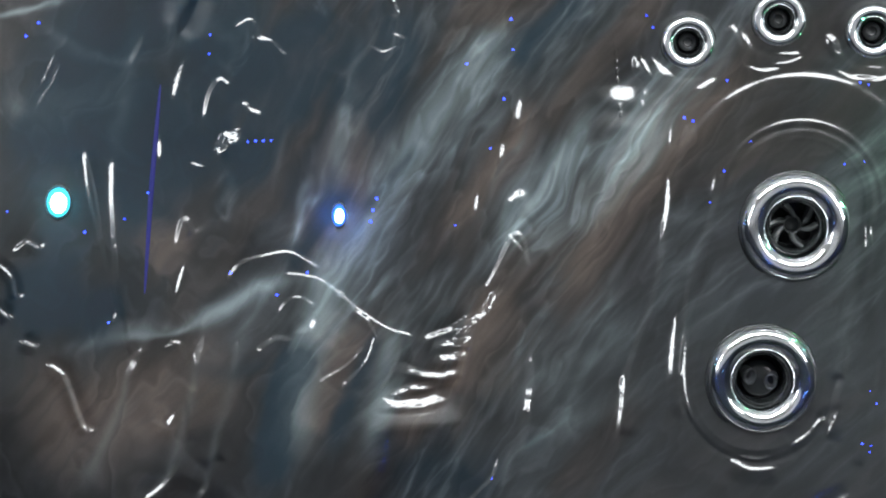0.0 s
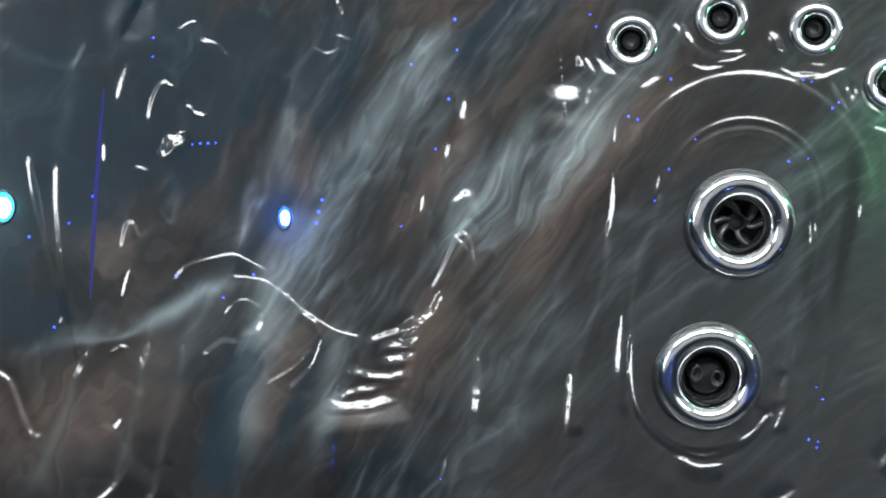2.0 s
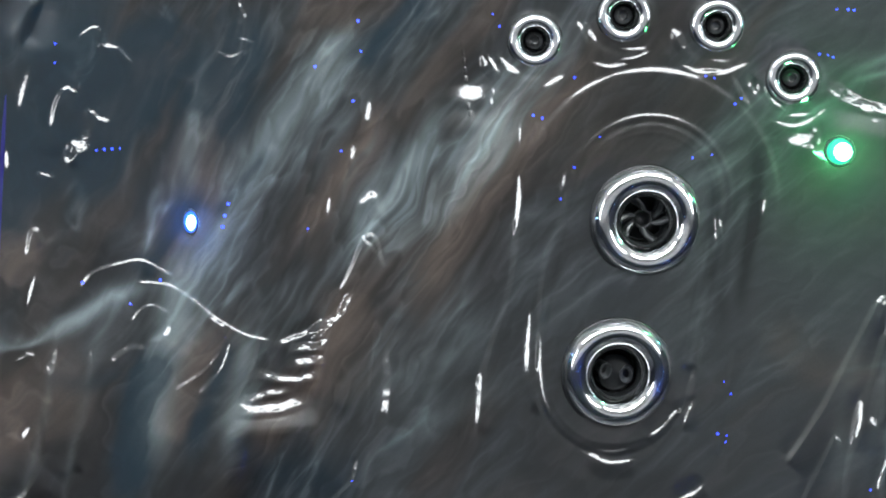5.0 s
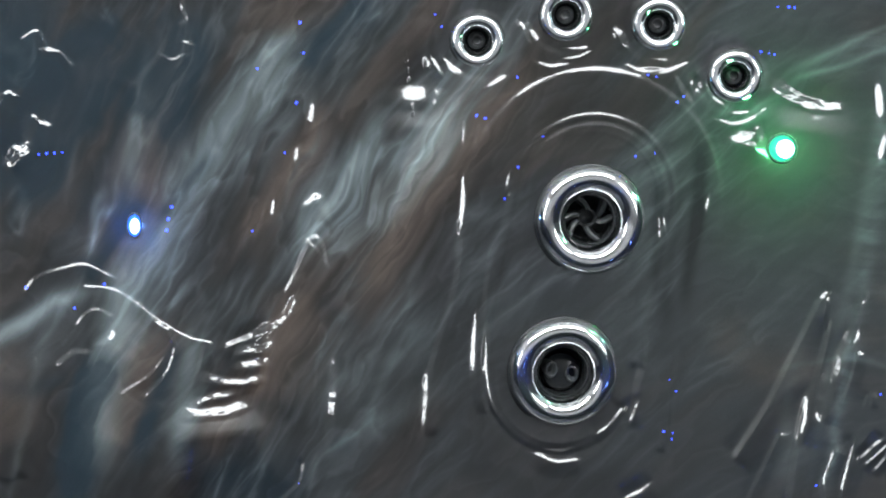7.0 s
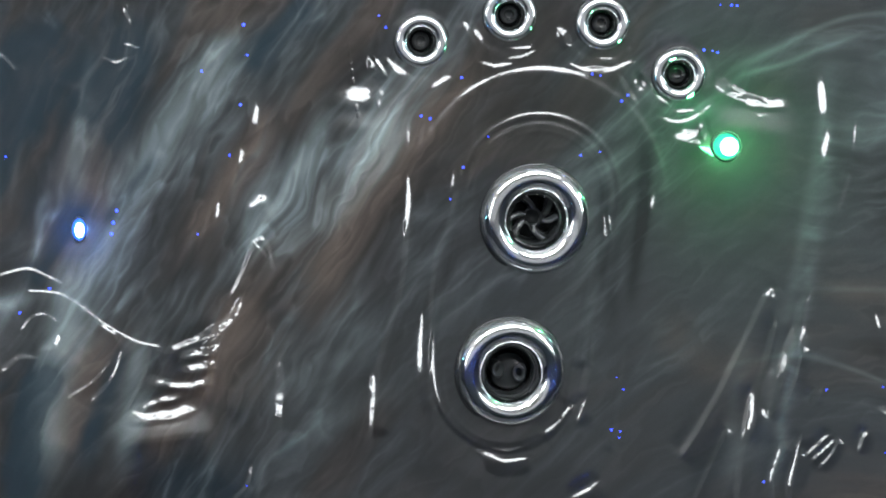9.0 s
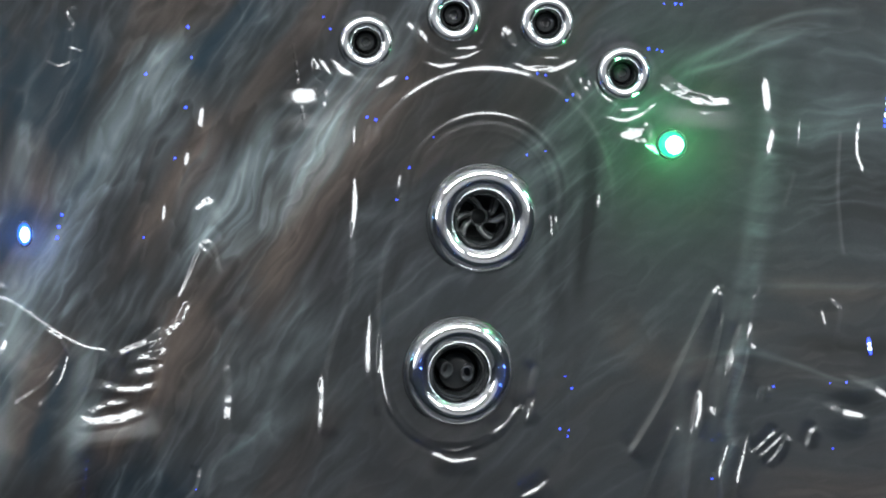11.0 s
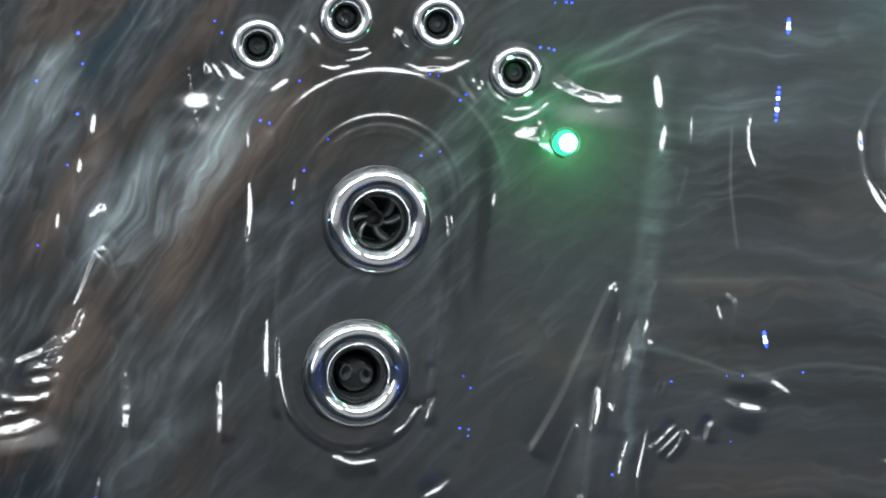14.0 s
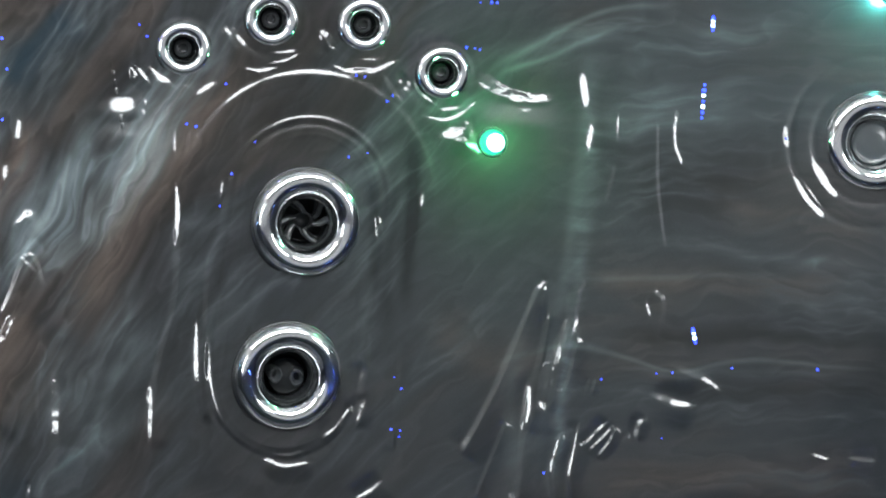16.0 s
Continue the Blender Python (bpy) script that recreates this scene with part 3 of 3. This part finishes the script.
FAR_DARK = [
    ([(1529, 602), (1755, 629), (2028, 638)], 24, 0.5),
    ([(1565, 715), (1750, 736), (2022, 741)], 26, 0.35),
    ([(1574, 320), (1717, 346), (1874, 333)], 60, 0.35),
    # the last two strokes paint the shade beside the jet pad
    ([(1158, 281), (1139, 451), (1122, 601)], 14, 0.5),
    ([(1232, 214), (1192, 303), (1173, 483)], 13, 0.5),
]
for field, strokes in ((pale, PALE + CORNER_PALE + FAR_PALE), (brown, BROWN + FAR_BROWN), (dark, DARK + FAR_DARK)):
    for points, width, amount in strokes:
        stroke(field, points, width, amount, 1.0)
# smooth pale veils
stroke(veil, [(180, 442), (162, 544), (144, 626), (133, 707), (124, 789), (115, 852)], 26, 0.62)
stroke(veil, [(286, 579), (280, 660), (268, 741), (261, 822)], 16, 0.3)
stroke(veil, [(-286, 682), (-255, 660), (-194, 642), (-111, 628), (-41, 594), (19, 551), (70, 528), (130, 510)], 8, 0.34)
stroke(veil, [(213, 77), (197, 169), (179, 280), (174, 341)], 9, 0.35)
# a tall soft reflection in the corner, painted pale
stroke(veil, [(-189, 51), (-209, 174), (-223, 286), (-228, 337)], 13, 0.2)
stroke(veil, [(-183, 692), (-193, 764), (-226, 848), (-264, 933)], 14, 0.15)
stroke(veil, [(-62, 656), (-65, 737), (-82, 830), (-119, 913)], 7, 0.1)
stroke(veil, [(60, 549), (22, 621), (1, 724), (-16, 796), (-32, 909)], 8, 0.1)
stroke(veil, [(-449, 70), (-387, 52), (-325, 30)], 9, 0.5)
stroke(veil, [(-365, 77), (-311, 116), (-237, 144), (-164, 146)], 9, 0.16)
stroke(veil, [(-442, 223), (-337, 224), (-233, 215), (-182, 203)], 28, 0.1)
stroke(veil, [(-134, 120), (-94, 98), (-38, 61)], 14, 0.2)
stroke(veil, [(-47, 107), (-32, 86), (-19, 111), (-30, 145), (-46, 127)], 7, 0.15)
stroke(veil, [(-41, 360), (-21, 329), (-10, 359), (-34, 396)], 9, 0.15)
stroke(veil, [(480, 700), (600, 660), (720, 600)], 34, 0.09)
stroke(veil, [(520, 810), (650, 740), (760, 680)], 26, 0.09)
stroke(veil, [(322, 245), (284, 307), (238, 419), (201, 502)], 20, 0.22)
stroke(veil, [(475, 48), (409, 151), (351, 223), (303, 276)], 26, 0.3)
stroke(veil, [(626, 183), (591, 284), (529, 367), (472, 439)], 18, 0.28)
stroke(veil, [(771, 197), (705, 290), (631, 403)], 26, 0.22)
stroke(veil, [(143, 333), (113, 359), (111, 425), (92, 466)], 8, 0.25)
stroke(veil, [(133, 121), (87, 223), (62, 356)], 10, 0.1)
# a pale band painting the sheen of a far fold
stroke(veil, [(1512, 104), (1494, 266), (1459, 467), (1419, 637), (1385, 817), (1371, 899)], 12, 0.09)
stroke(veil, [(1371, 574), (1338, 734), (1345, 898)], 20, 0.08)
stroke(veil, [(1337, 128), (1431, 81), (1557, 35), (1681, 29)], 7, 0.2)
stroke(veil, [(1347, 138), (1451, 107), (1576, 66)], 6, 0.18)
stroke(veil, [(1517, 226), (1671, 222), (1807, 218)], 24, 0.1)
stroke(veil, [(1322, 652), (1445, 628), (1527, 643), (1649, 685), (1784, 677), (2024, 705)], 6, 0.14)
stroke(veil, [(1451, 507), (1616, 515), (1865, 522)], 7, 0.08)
# brown masses of marbling, with warm reflections painted in
stroke(brown, [(-397, 754), (-262, 747), (-107, 719), (25, 672)], 75, 0.8)
stroke(brown, [(-350, 875), (-206, 826), (-76, 738)], 60, 0.45)
stroke(brown, [(196, 603), (183, 664), (161, 746), (148, 798)], 26, 0.9)
stroke(brown, [(237, 147), (221, 249), (198, 320), (147, 423), (98, 486)], 34, 0.8)
stroke(brown, [(-124, 354), (-120, 435), (-128, 476)], 40, 0.6)
stroke(brown, [(13, 176), (57, 235), (17, 257)], 32, 0.5)
stroke(brown, [(360, 636), (325, 778), (308, 840)], 50, 0.3)
stroke(brown, [(121, 60), (115, 162)], 50, 0.3)
# dark bands
stroke(dark, [(271, 9), (248, 110), (201, 251)], 55, 0.75)
stroke(dark, [(120, 32), (92, 153), (125, 253)], 45, 0.35)
stroke(dark, [(103, 628), (96, 709), (83, 791), (75, 893)], 20, 1.0)
stroke(dark, [(261, 590), (244, 661), (217, 743), (196, 836)], 16, 0.9)
stroke(dark, [(323, 265), (265, 338), (227, 400)], 12, 0.6)
stroke(dark, [(-439, 295), (-314, 280), (-220, 276)], 40, 0.75)
stroke(dark, [(-429, 520), (-364, 568), (-289, 616)], 70, 0.4)
stroke(dark, [(-162, 182), (-184, 285), (-192, 438)], 22, 0.7)
stroke(dark, [(-5, 227), (-53, 320), (-106, 282)], 60, 0.5)
stroke(dark, [(304, 54), (278, 176), (224, 319)], 24, 0.55)
stroke(dark, [(171, 38), (132, 80)], 40, 0.5)
stroke(dark, [(-78, 687), (15, 693), (76, 670)], 14, 0.4)
# two strokes that paint the shade right of the pad
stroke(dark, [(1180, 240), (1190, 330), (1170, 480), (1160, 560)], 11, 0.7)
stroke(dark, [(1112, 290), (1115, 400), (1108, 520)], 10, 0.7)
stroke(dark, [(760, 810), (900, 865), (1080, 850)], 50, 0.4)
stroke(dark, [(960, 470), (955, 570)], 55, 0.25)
stroke(dark, [(1525, 257), (1624, 343), (1800, 361)], 50, 0.3)
stroke(dark, [(244, 782), (369, 846), (511, 859)], 50, 0.4)
swirl = 1 / (1 + np.exp((GX + 0.6 * (GY - 441) - 930) / 100))     # the marbling calms down past the large jets
murk = np.clip(np.maximum(corner, 1 / (1 + np.exp((GX - 210) / 40)) / (1 + np.exp((580 - GY) / 40))), 0, 1)     # the corner is cloudy, not streaked
fine = fine + (0.5 - fine) * 0.65 * murk
folds = folds * (1 - 0.5 * murk)
clouds = torn(fractal((GX + 2.2 * WARP[0]) / 120, (GY + 2.2 * WARP[1]) / 150, 91, 4) * 4.0)
sheets = sheets + (clouds - sheets) * murk
calm = (0.3 + 0.7 * swirl) * (1 - 0.6 * murk)
tone = 0.0165 + 0.0105 * (1 - swirl) + 0.005 * level_out + 0.022 * (broad - 0.5) * calm + 0.008 * (fine - 0.5) * (0.4 + swirl) + 0.014 * (cloud - 0.5) * swirl
tone = tone[..., None] * np.array([0.88, 1.0, 1.13])
warm = np.clip(brown * (0.4 + 0.8 * (1 - folds)) + calm * 0.55 * np.clip(1.5 - 3.2 * broad, 0, 1) * (0.3 + cloud), 0, 1)[..., None]
tone *= (0.65 + 0.8 * sheets * (0.25 + 0.75 * swirl) + 0.25 * (1 - swirl))[..., None]
tone = tone * (1 - 0.85 * warm) + 0.85 * warm * np.array([0.083, 0.063, 0.053]) * (0.5 + 0.5 * fine + 0.5 * sheets)[..., None]
wisp = np.clip(pale, 0, 1.3) * (0.04 + 0.5 * folds + 0.62 * fine ** 1.5 + 0.2 * broad) + (calm + 0.25 / (1 + np.exp((GX - 1240) / 40))) * (1 - 0.8 * murk) * 0.5 * folds * np.clip(broad * 1.6 - 0.45, 0, 1) * (0.35 + 0.65 * fine)
wisp = wisp * (0.68 + 0.5 * sheets)
tone += wisp[..., None] * np.array([0.158, 0.194, 0.205])
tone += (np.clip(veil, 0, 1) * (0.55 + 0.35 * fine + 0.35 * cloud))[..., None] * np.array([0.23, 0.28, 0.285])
# dark marbling together with the painted shade by the pad
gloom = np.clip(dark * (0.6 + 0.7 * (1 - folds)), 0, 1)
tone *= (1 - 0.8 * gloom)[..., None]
tone += (0.022 * gloom * swirl)[..., None] * np.array([0.0, 0.55, 1.0])
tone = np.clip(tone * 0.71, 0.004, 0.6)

count = GX.size
rows_n, cols_n = GX.shape
co = np.stack([(GX - 784) * UNIT, (441 - GY) * UNIT, H * UNIT], -1).reshape(-1, 3)
idx = np.arange(count).reshape(rows_n, cols_n)
quads = np.stack([idx[1:, :-1], idx[1:, 1:], idx[:-1, 1:], idx[:-1, :-1]], -1).reshape(-1, 4)
mid = co[quads].mean(1)
keep = np.ones(len(quads), bool)
for (jx, jy), r in [(j, 0.05) for j in LARGE_JETS] + [(FAR_JET, 0.046)] + [(j, 0.0235) for j in SMALL_JETS]:
    keep &= np.hypot(mid[:, 0] - (jx - 784) * UNIT, mid[:, 1] - (441 - jy) * UNIT) > r     # openings for the jets
quads = quads[keep]
me = bpy.data.meshes.new("backrest")
me.vertices.add(count)
me.vertices.foreach_set("co", co.ravel().astype(np.float32))
me.loops.add(quads.size)
me.loops.foreach_set("vertex_index", quads.ravel().astype(np.int32))
me.polygons.add(len(quads))
me.polygons.foreach_set("loop_start", np.arange(0, quads.size, 4, dtype=np.int32))
me.update(calc_edges=True)
me.polygons.foreach_set("use_smooth", np.ones(len(quads), bool))
colour = me.attributes.new("pigment_and_light", "FLOAT_COLOR", "POINT")
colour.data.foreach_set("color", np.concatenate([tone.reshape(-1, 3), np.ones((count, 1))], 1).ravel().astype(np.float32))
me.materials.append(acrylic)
tub = tagged(new("hot_tub_shell"), "glossy dark grey marbled acrylic hot tub backrest with moulded creases", "hot tub")
tub.matrix_basis = SHELL
sheet = new("backrest", me)
sheet.parent = tub
# the sheet's back and edges
backing = part("backing", box(((xs[-1] - xs[0]) * UNIT, (ys[-1] - ys[0]) * UNIT, 0.03), spot((xs[0] + xs[-1]) / 2, (ys[0] + ys[-1]) / 2, -0.11)), dark_plastic, tub, "dark backing of the moulded shell", smooth=False)


def lift(x, y):
    """The relief's height at a place of the drawing."""
    return float(H[np.abs(ys - y).argmin(), np.abs(xs - x).argmin()]) * UNIT


# ---- jets ----
def seat_of(x, y, tip=(0, 0), up=0.0):
    return SHELL @ Matrix.Translation(spot(x, y, lift(x, y) + up)) @ pose(0, 0, 0, tip[0], tip[1], 0)


MM = 0.001
BEZEL = [(62, -14), (63.6, -2), (63.9, 3), (63.2, 7.6), (61.4, 11.6), (58.6, 14.6), (55, 16.3), (50.5, 16.9), (46, 16.6), (42.5, 15.6), (39.5, 13.9), (36.8, 11.4), (34.4, 8.2), (32.6, 4.8), (31.4, 1), (30.8, -6), (30.6, -22)]


def bezel(scale, parent):
    return part("bezel", lathe([(r * MM * scale, h * MM * scale) for r, h in smooth_profile(BEZEL)], 96), chrome, parent, "polished chrome bezel")


def gasket(scale, parent):
    prof = smooth_profile([(61, -3), (66.2, -2), (66.8, 0.6), (65.4, 2.2), (63, 2.4), (60, 1)])
    return part("gasket", lathe([(r * MM * scale, h * MM * scale) for r, h in prof], 72), black_plastic, parent, "thin black rubber gasket")


def cup(scale, parent):
    prof = [(30.7, -2), (29.8, -3.2), (29, -3.6), (28.6, -7), (28, -38), (22, -44), (8, -46), (0.3, -46)]
    return part("cup", lathe([(r * MM * scale, h * MM * scale) for r, h in prof], 64), black_plastic, parent, "black plastic nozzle cup")


def turbine_jet(at):
    jet = new("hydro_jet")
    jet.matrix_basis = at
    bezel(1.0, jet)
    gasket(1.0, jet)
    cup(1.0, jet)
    for i in range(6):
        bm = bmesh.new()
        grid = []
        for k in range(7):
            r = (11 + 17 * k / 6) * MM
            tw = 0.45 * (k / 6) ** 1.3
            row = []
            for off, h in ((-0.3, -30), (-0.08, -15), (0.16, -17), (0.42, -34)):
                a = tw + off * (1.2 - 0.4 * k / 6)
                row.append(bm.verts.new((r * math.cos(a), r * math.sin(a), (h + 3 * k / 6) * MM)))
            grid.append(row)
        for a, b in zip(grid, grid[1:]):
            for j in range(3):
                bm.faces.new((a[j], b[j], b[j + 1], a[j + 1]))
        vane = part("vane", bm, black_plastic, jet)
        vane.rotation_euler = (0.05 * ((i * 7) % 3 - 1), 0.06 * ((i * 5) % 3 - 1), 2 * math.pi * i / 6 + 0.5 + 0.12 * ((i * 4) % 3 - 1))
    part("hub", lathe([(11.5 * MM, -40 * MM), (11.8 * MM, -27 * MM), (10.6 * MM, -24.5 * MM), (9.2 * MM, -27 * MM), (8.6 * MM, -38 * MM), (0.2 * MM, -39 * MM)], 32), black_plastic, jet)
    return tagged(jet, "large chrome-ringed hot tub jet with black turbine vanes", "jet", "large jets")


def twin_jet(at):
    jet = new("hydro_jet")
    jet.matrix_basis = at
    bezel(1.0, jet)
    gasket(1.0, jet)
    cup(1.0, jet)
    dome = part("dome", lathe([(24 * MM, -42 * MM), (23.5 * MM, -32 * MM), (21 * MM, -27 * MM), (14 * MM, -24.5 * MM), (0.3 * MM, -24 * MM)], 48), black_plastic, jet, "black rotating dome")
    dome.location = (2 * MM, -4 * MM, 0)
    for x, y, ry in ((-12.5, 1, 16), (12.5, -4, -16)):
        pipe = part("nozzle", lathe([(6 * MM, -16 * MM), (7.6 * MM, -1 * MM), (7.8 * MM, 1 * MM), (6.8 * MM, 1.8 * MM), (5.8 * MM, 0.6 * MM), (5 * MM, -10 * MM), (0.2 * MM, -11 * MM)], 32), dark_plastic, jet, "small oval outlet")
        pipe.matrix_basis = pose(x * MM, y * MM, -15 * MM, 10, ry, 0) @ Matrix.Diagonal((1.0, 1.3, 1, 1))
    return tagged(jet, "large chrome-ringed hot tub jet with twin black outlets", "jet", "large jets")


def plain_jet(at, scale, label, group):
    jet = new("hydro_jet")
    jet.matrix_basis = at
    bezel(scale, jet)
    gasket(scale, jet)
    cup(scale, jet)
    ball = part("ball", lathe(smooth_profile([(24, -42), (24.5, -32), (20, -25), (13, -22), (11, -24), (10, -34), (0.3, -36)]), 40), black_plastic, jet, "dark eyeball outlet")
    ball.scale = (MM * scale,) * 3
    return tagged(jet, label, "jet", group)


turbine_jet(seat_of(*LARGE_JETS[0], (7, 6)))
twin_jet(seat_of(*LARGE_JETS[1], (7, 6)))
for x, y in SMALL_JETS:
    plain_jet(seat_of(x + 1, y + 2, (8, 3)), 0.495, "small chrome-ringed neck jet with a dark round outlet", "small neck jets")
far = plain_jet(seat_of(*FAR_JET, (5, -4)), 0.93, "chrome-ringed jet with a closed dark grey face", "large jets")
face = part("face", lathe([(r * MM * 0.93, h * MM * 0.93) for r, h in smooth_profile([(30, -8), (28, -4), (22, -5.5), (12, -4), (0.3, -3.5)])], 48), mottled("grey_plastic", (0.055, 0.062, 0.065), 0.2, 30, 0.2), far, "glossy dark grey face")


# ---- lights in the shell ----
def shell_light(x, y, glow, heart, colour, power, size, label, squash=1.0, stand=0.003):
    lamp = new("shell_light")
    lamp.matrix_basis = seat_of(x, y, (0, 0)) @ Matrix.Diagonal((squash, 1, 1, 1))
    dome = part("lens", lathe(smooth_profile([(size, -0.002), (size * 0.95, size * 0.3), (size * 0.6, size * 0.62), (size * 0.02, size * 0.75)]), 40), glow, lamp, "coloured glowing lens")
    core = part("core", lathe(smooth_profile([(size * 0.72, -0.001), (size * 0.67, size * 0.2), (size * 0.38, size * 0.35), (size * 0.01, size * 0.4)]), 32), heart, dome, "bright diode behind the lens")
    core.location = (size * 0.16, -size * 0.06, size * 0.5)
    part("rim", lathe(smooth_profile([(size * 1.02, -0.003), (size * 1.04, 0.002), (size * 1.1, 0.0042), (size * 1.18, 0.003), (size * 1.24, -0.003)]), 40), dark_plastic, lamp, "thin dark rim")
    # unseen lamp, standing off the lens to spread its glow over the shell
    light = bpy.data.lights.new("shell_light_lamp", "POINT")
    light.color, light.energy, light.shadow_soft_size = colour, power, size * 0.8
    glow_at = new("lamp", light)
    glow_at.parent = lamp
    glow_at.location = (0, 0, size * 0.75 + stand)
    return tagged(lamp, label, "light", "shell lights")


shell_light(1332, 261, led_green_glow, green_core, (0.1, 1.0, 0.3), 1.25, 0.0150, "round green glowing light set in the shell", 1.0, 0.05)
shell_light(*(-325, 401), led_cyan_glow, cyan_core, (0.1, 0.75, 1.0), 0.6, 0.0175, "round cyan glowing light set in the shell", 0.78)
shell_light(*(187, 403), led_blue_glow, blue_core, (0.1, 0.3, 1.0), 0.35, 0.0125, "round blue glowing light set in the shell", 0.6)
shell_light(*(2085, 17), led_cyan_glow, cyan_core, (0.1, 0.9, 0.75), 2.0, 0.017, "round turquoise glowing light set in the shell", 1.0, 0.055)


# ---- glowing dots in place of blue lights mirrored in the shell ----
def glint_dot(x, y, size):
    pin = new("glint_dot")
    pin.matrix_basis = seat_of(x, y)
    part("lens", lathe([(size, -0.001), (size * 0.8, size * 0.6), (size * 0.05, size * 0.9)], 12), blue_glow, pin)
    return tagged(pin, "tiny glowing dot standing for a blue reflection in the acrylic shell", "pin light", "pin lights")


GLINTS_A = [(-377, 78), (-399, 103), (-61, 89), (-61, 123), (-162, 377), (-203, 426), (-275, 453), (-420, 422), (-224, 614), (134, 507), (-5, 514), (81, 550), (16, 278), (30, 276), (44, 275), (58, 274), (244, 411), (247, 391), (253, 370), (479, 42), (485, 96), (473, 184)]
GLINTS_B = [(404, 124), (453, 273), (396, 412), (481, 858), (718, 27), (730, 48), (792, 205), (808, 210), (843, 352), (866, 296), (910, 242), (864, 137), (1074, 276), (1108, 270), (1095, 132), (1110, 135), (1147, 180), (1158, 170)]
GLINTS_C = [(1136, 670), (1148, 691), (1126, 762), (1142, 765), (1140, 776), (1294, 90), (1309, 92), (1318, 95), (1323, 11), (1343, 11), (1353, 12), (1508, 694), (1609, 689), (1638, 689), (1748, 687), (1905, 698), (1612, 806), (1396, 856), (1869, 278)]
for size, pins in ((0.0018, GLINTS_A), (0.0014, GLINTS_B), (0.0015, GLINTS_C)):
    for x, y in pins:
        glint_dot(x, y, size * random.uniform(0.5, 1.1))


# ---- blue lights on the tub's near side, which the chrome mirrors ----
basin_blue = glowing("basin_blue", (0.05, 0.12, 1.0), 120.0)
for x, y, z in [(-1.15, 0.47, 0.62), (-0.75, 0.47, 0.7), (-0.2, 0.47, 0.5), (0.45, 0.47, 0.68), (0.85, 0.47, 0.55), (1.15, 0.47, 0.66)]:
    diode = part("basin_light", lathe(smooth_profile([(0.0065, -0.03), (0.0065, 0.0), (0.005, 0.004), (0.0004, 0.006)], 3), 16), basin_blue)
    diode.matrix_basis = pose(x, y, z, -90, 0, 0)
    tagged(diode, "small blue light on the tub's near side", "light", "basin lights")


# ---- rows of glowing dots in place of blue reflections beside the far jet ----
def glint_row(top, foot):
    bar = new("glint_row")
    a, b = spot(*top), spot(*foot)
    bar.matrix_basis = SHELL @ Matrix.Translation((a + b) / 2 + Vector((0, 0, lift((top[0] + foot[0]) / 2, (top[1] + foot[1]) / 2))))
    for k in range(7):
        bm = bmesh.new()
        bmesh.ops.create_uvsphere(bm, u_segments=10, v_segments=6, radius=0.0016 + 0.0009 * ((k * 5) % 3) / 2)
        diode = part("diode", bm, blue_core if k in (2, 4) else blue_glow, bar)
        diode.location = (a - b) * (0.5 - (k + 0.5) / 7)
    return tagged(bar, "short row of glowing dots standing for a blue reflection in the shell", "light bar", "light bars")


DASHES = [[(1723, 169), (1714, 238)], [(1745, 50), (1742, 78)], [(1679, 610), (1683, 640)]]
for top, foot in DASHES:
    glint_row(top, foot)


# ---- a dim glowing line in place of the violet reflection along the corner's crease ----
sheen_glow = glowing("sheen_glow", (0.02, 0.02, 0.36), 0.45)
sheen_glow.node_tree.nodes["Principled BSDF"].inputs["Specular IOR Level"].default_value = 0.05
sheen_glow.node_tree.nodes["Principled BSDF"].inputs["Roughness"].default_value = 0.8
strip_path = [(-148, 182), (-152, 273), (-156, 365), (-158, 457), (-160, 559)]
bm = bmesh.new()
pts = [spot(x, y, lift(x, y)) for x, y in smooth_profile(strip_path, 6)]
rings = []
for k, p in enumerate(pts):
    r = 0.003 * math.sin(math.pi * (k + 0.5) / len(pts)) ** 0.6
    rings.append([bm.verts.new(p + Vector((r * math.cos(a), 0, 0.5 * r * math.sin(a)))) for a in (2 * math.pi * i / 10 for i in range(10))])
for lo, hi in zip(rings, rings[1:]):
    for i in range(10):
        bm.faces.new((lo[i], lo[(i + 1) % 10], hi[(i + 1) % 10], hi[i]))
strip = part("sheen_strip", bm, sheen_glow)
strip.matrix_basis = SHELL
tagged(strip, "dim glowing line standing for a violet reflection along a crease", "light strip")
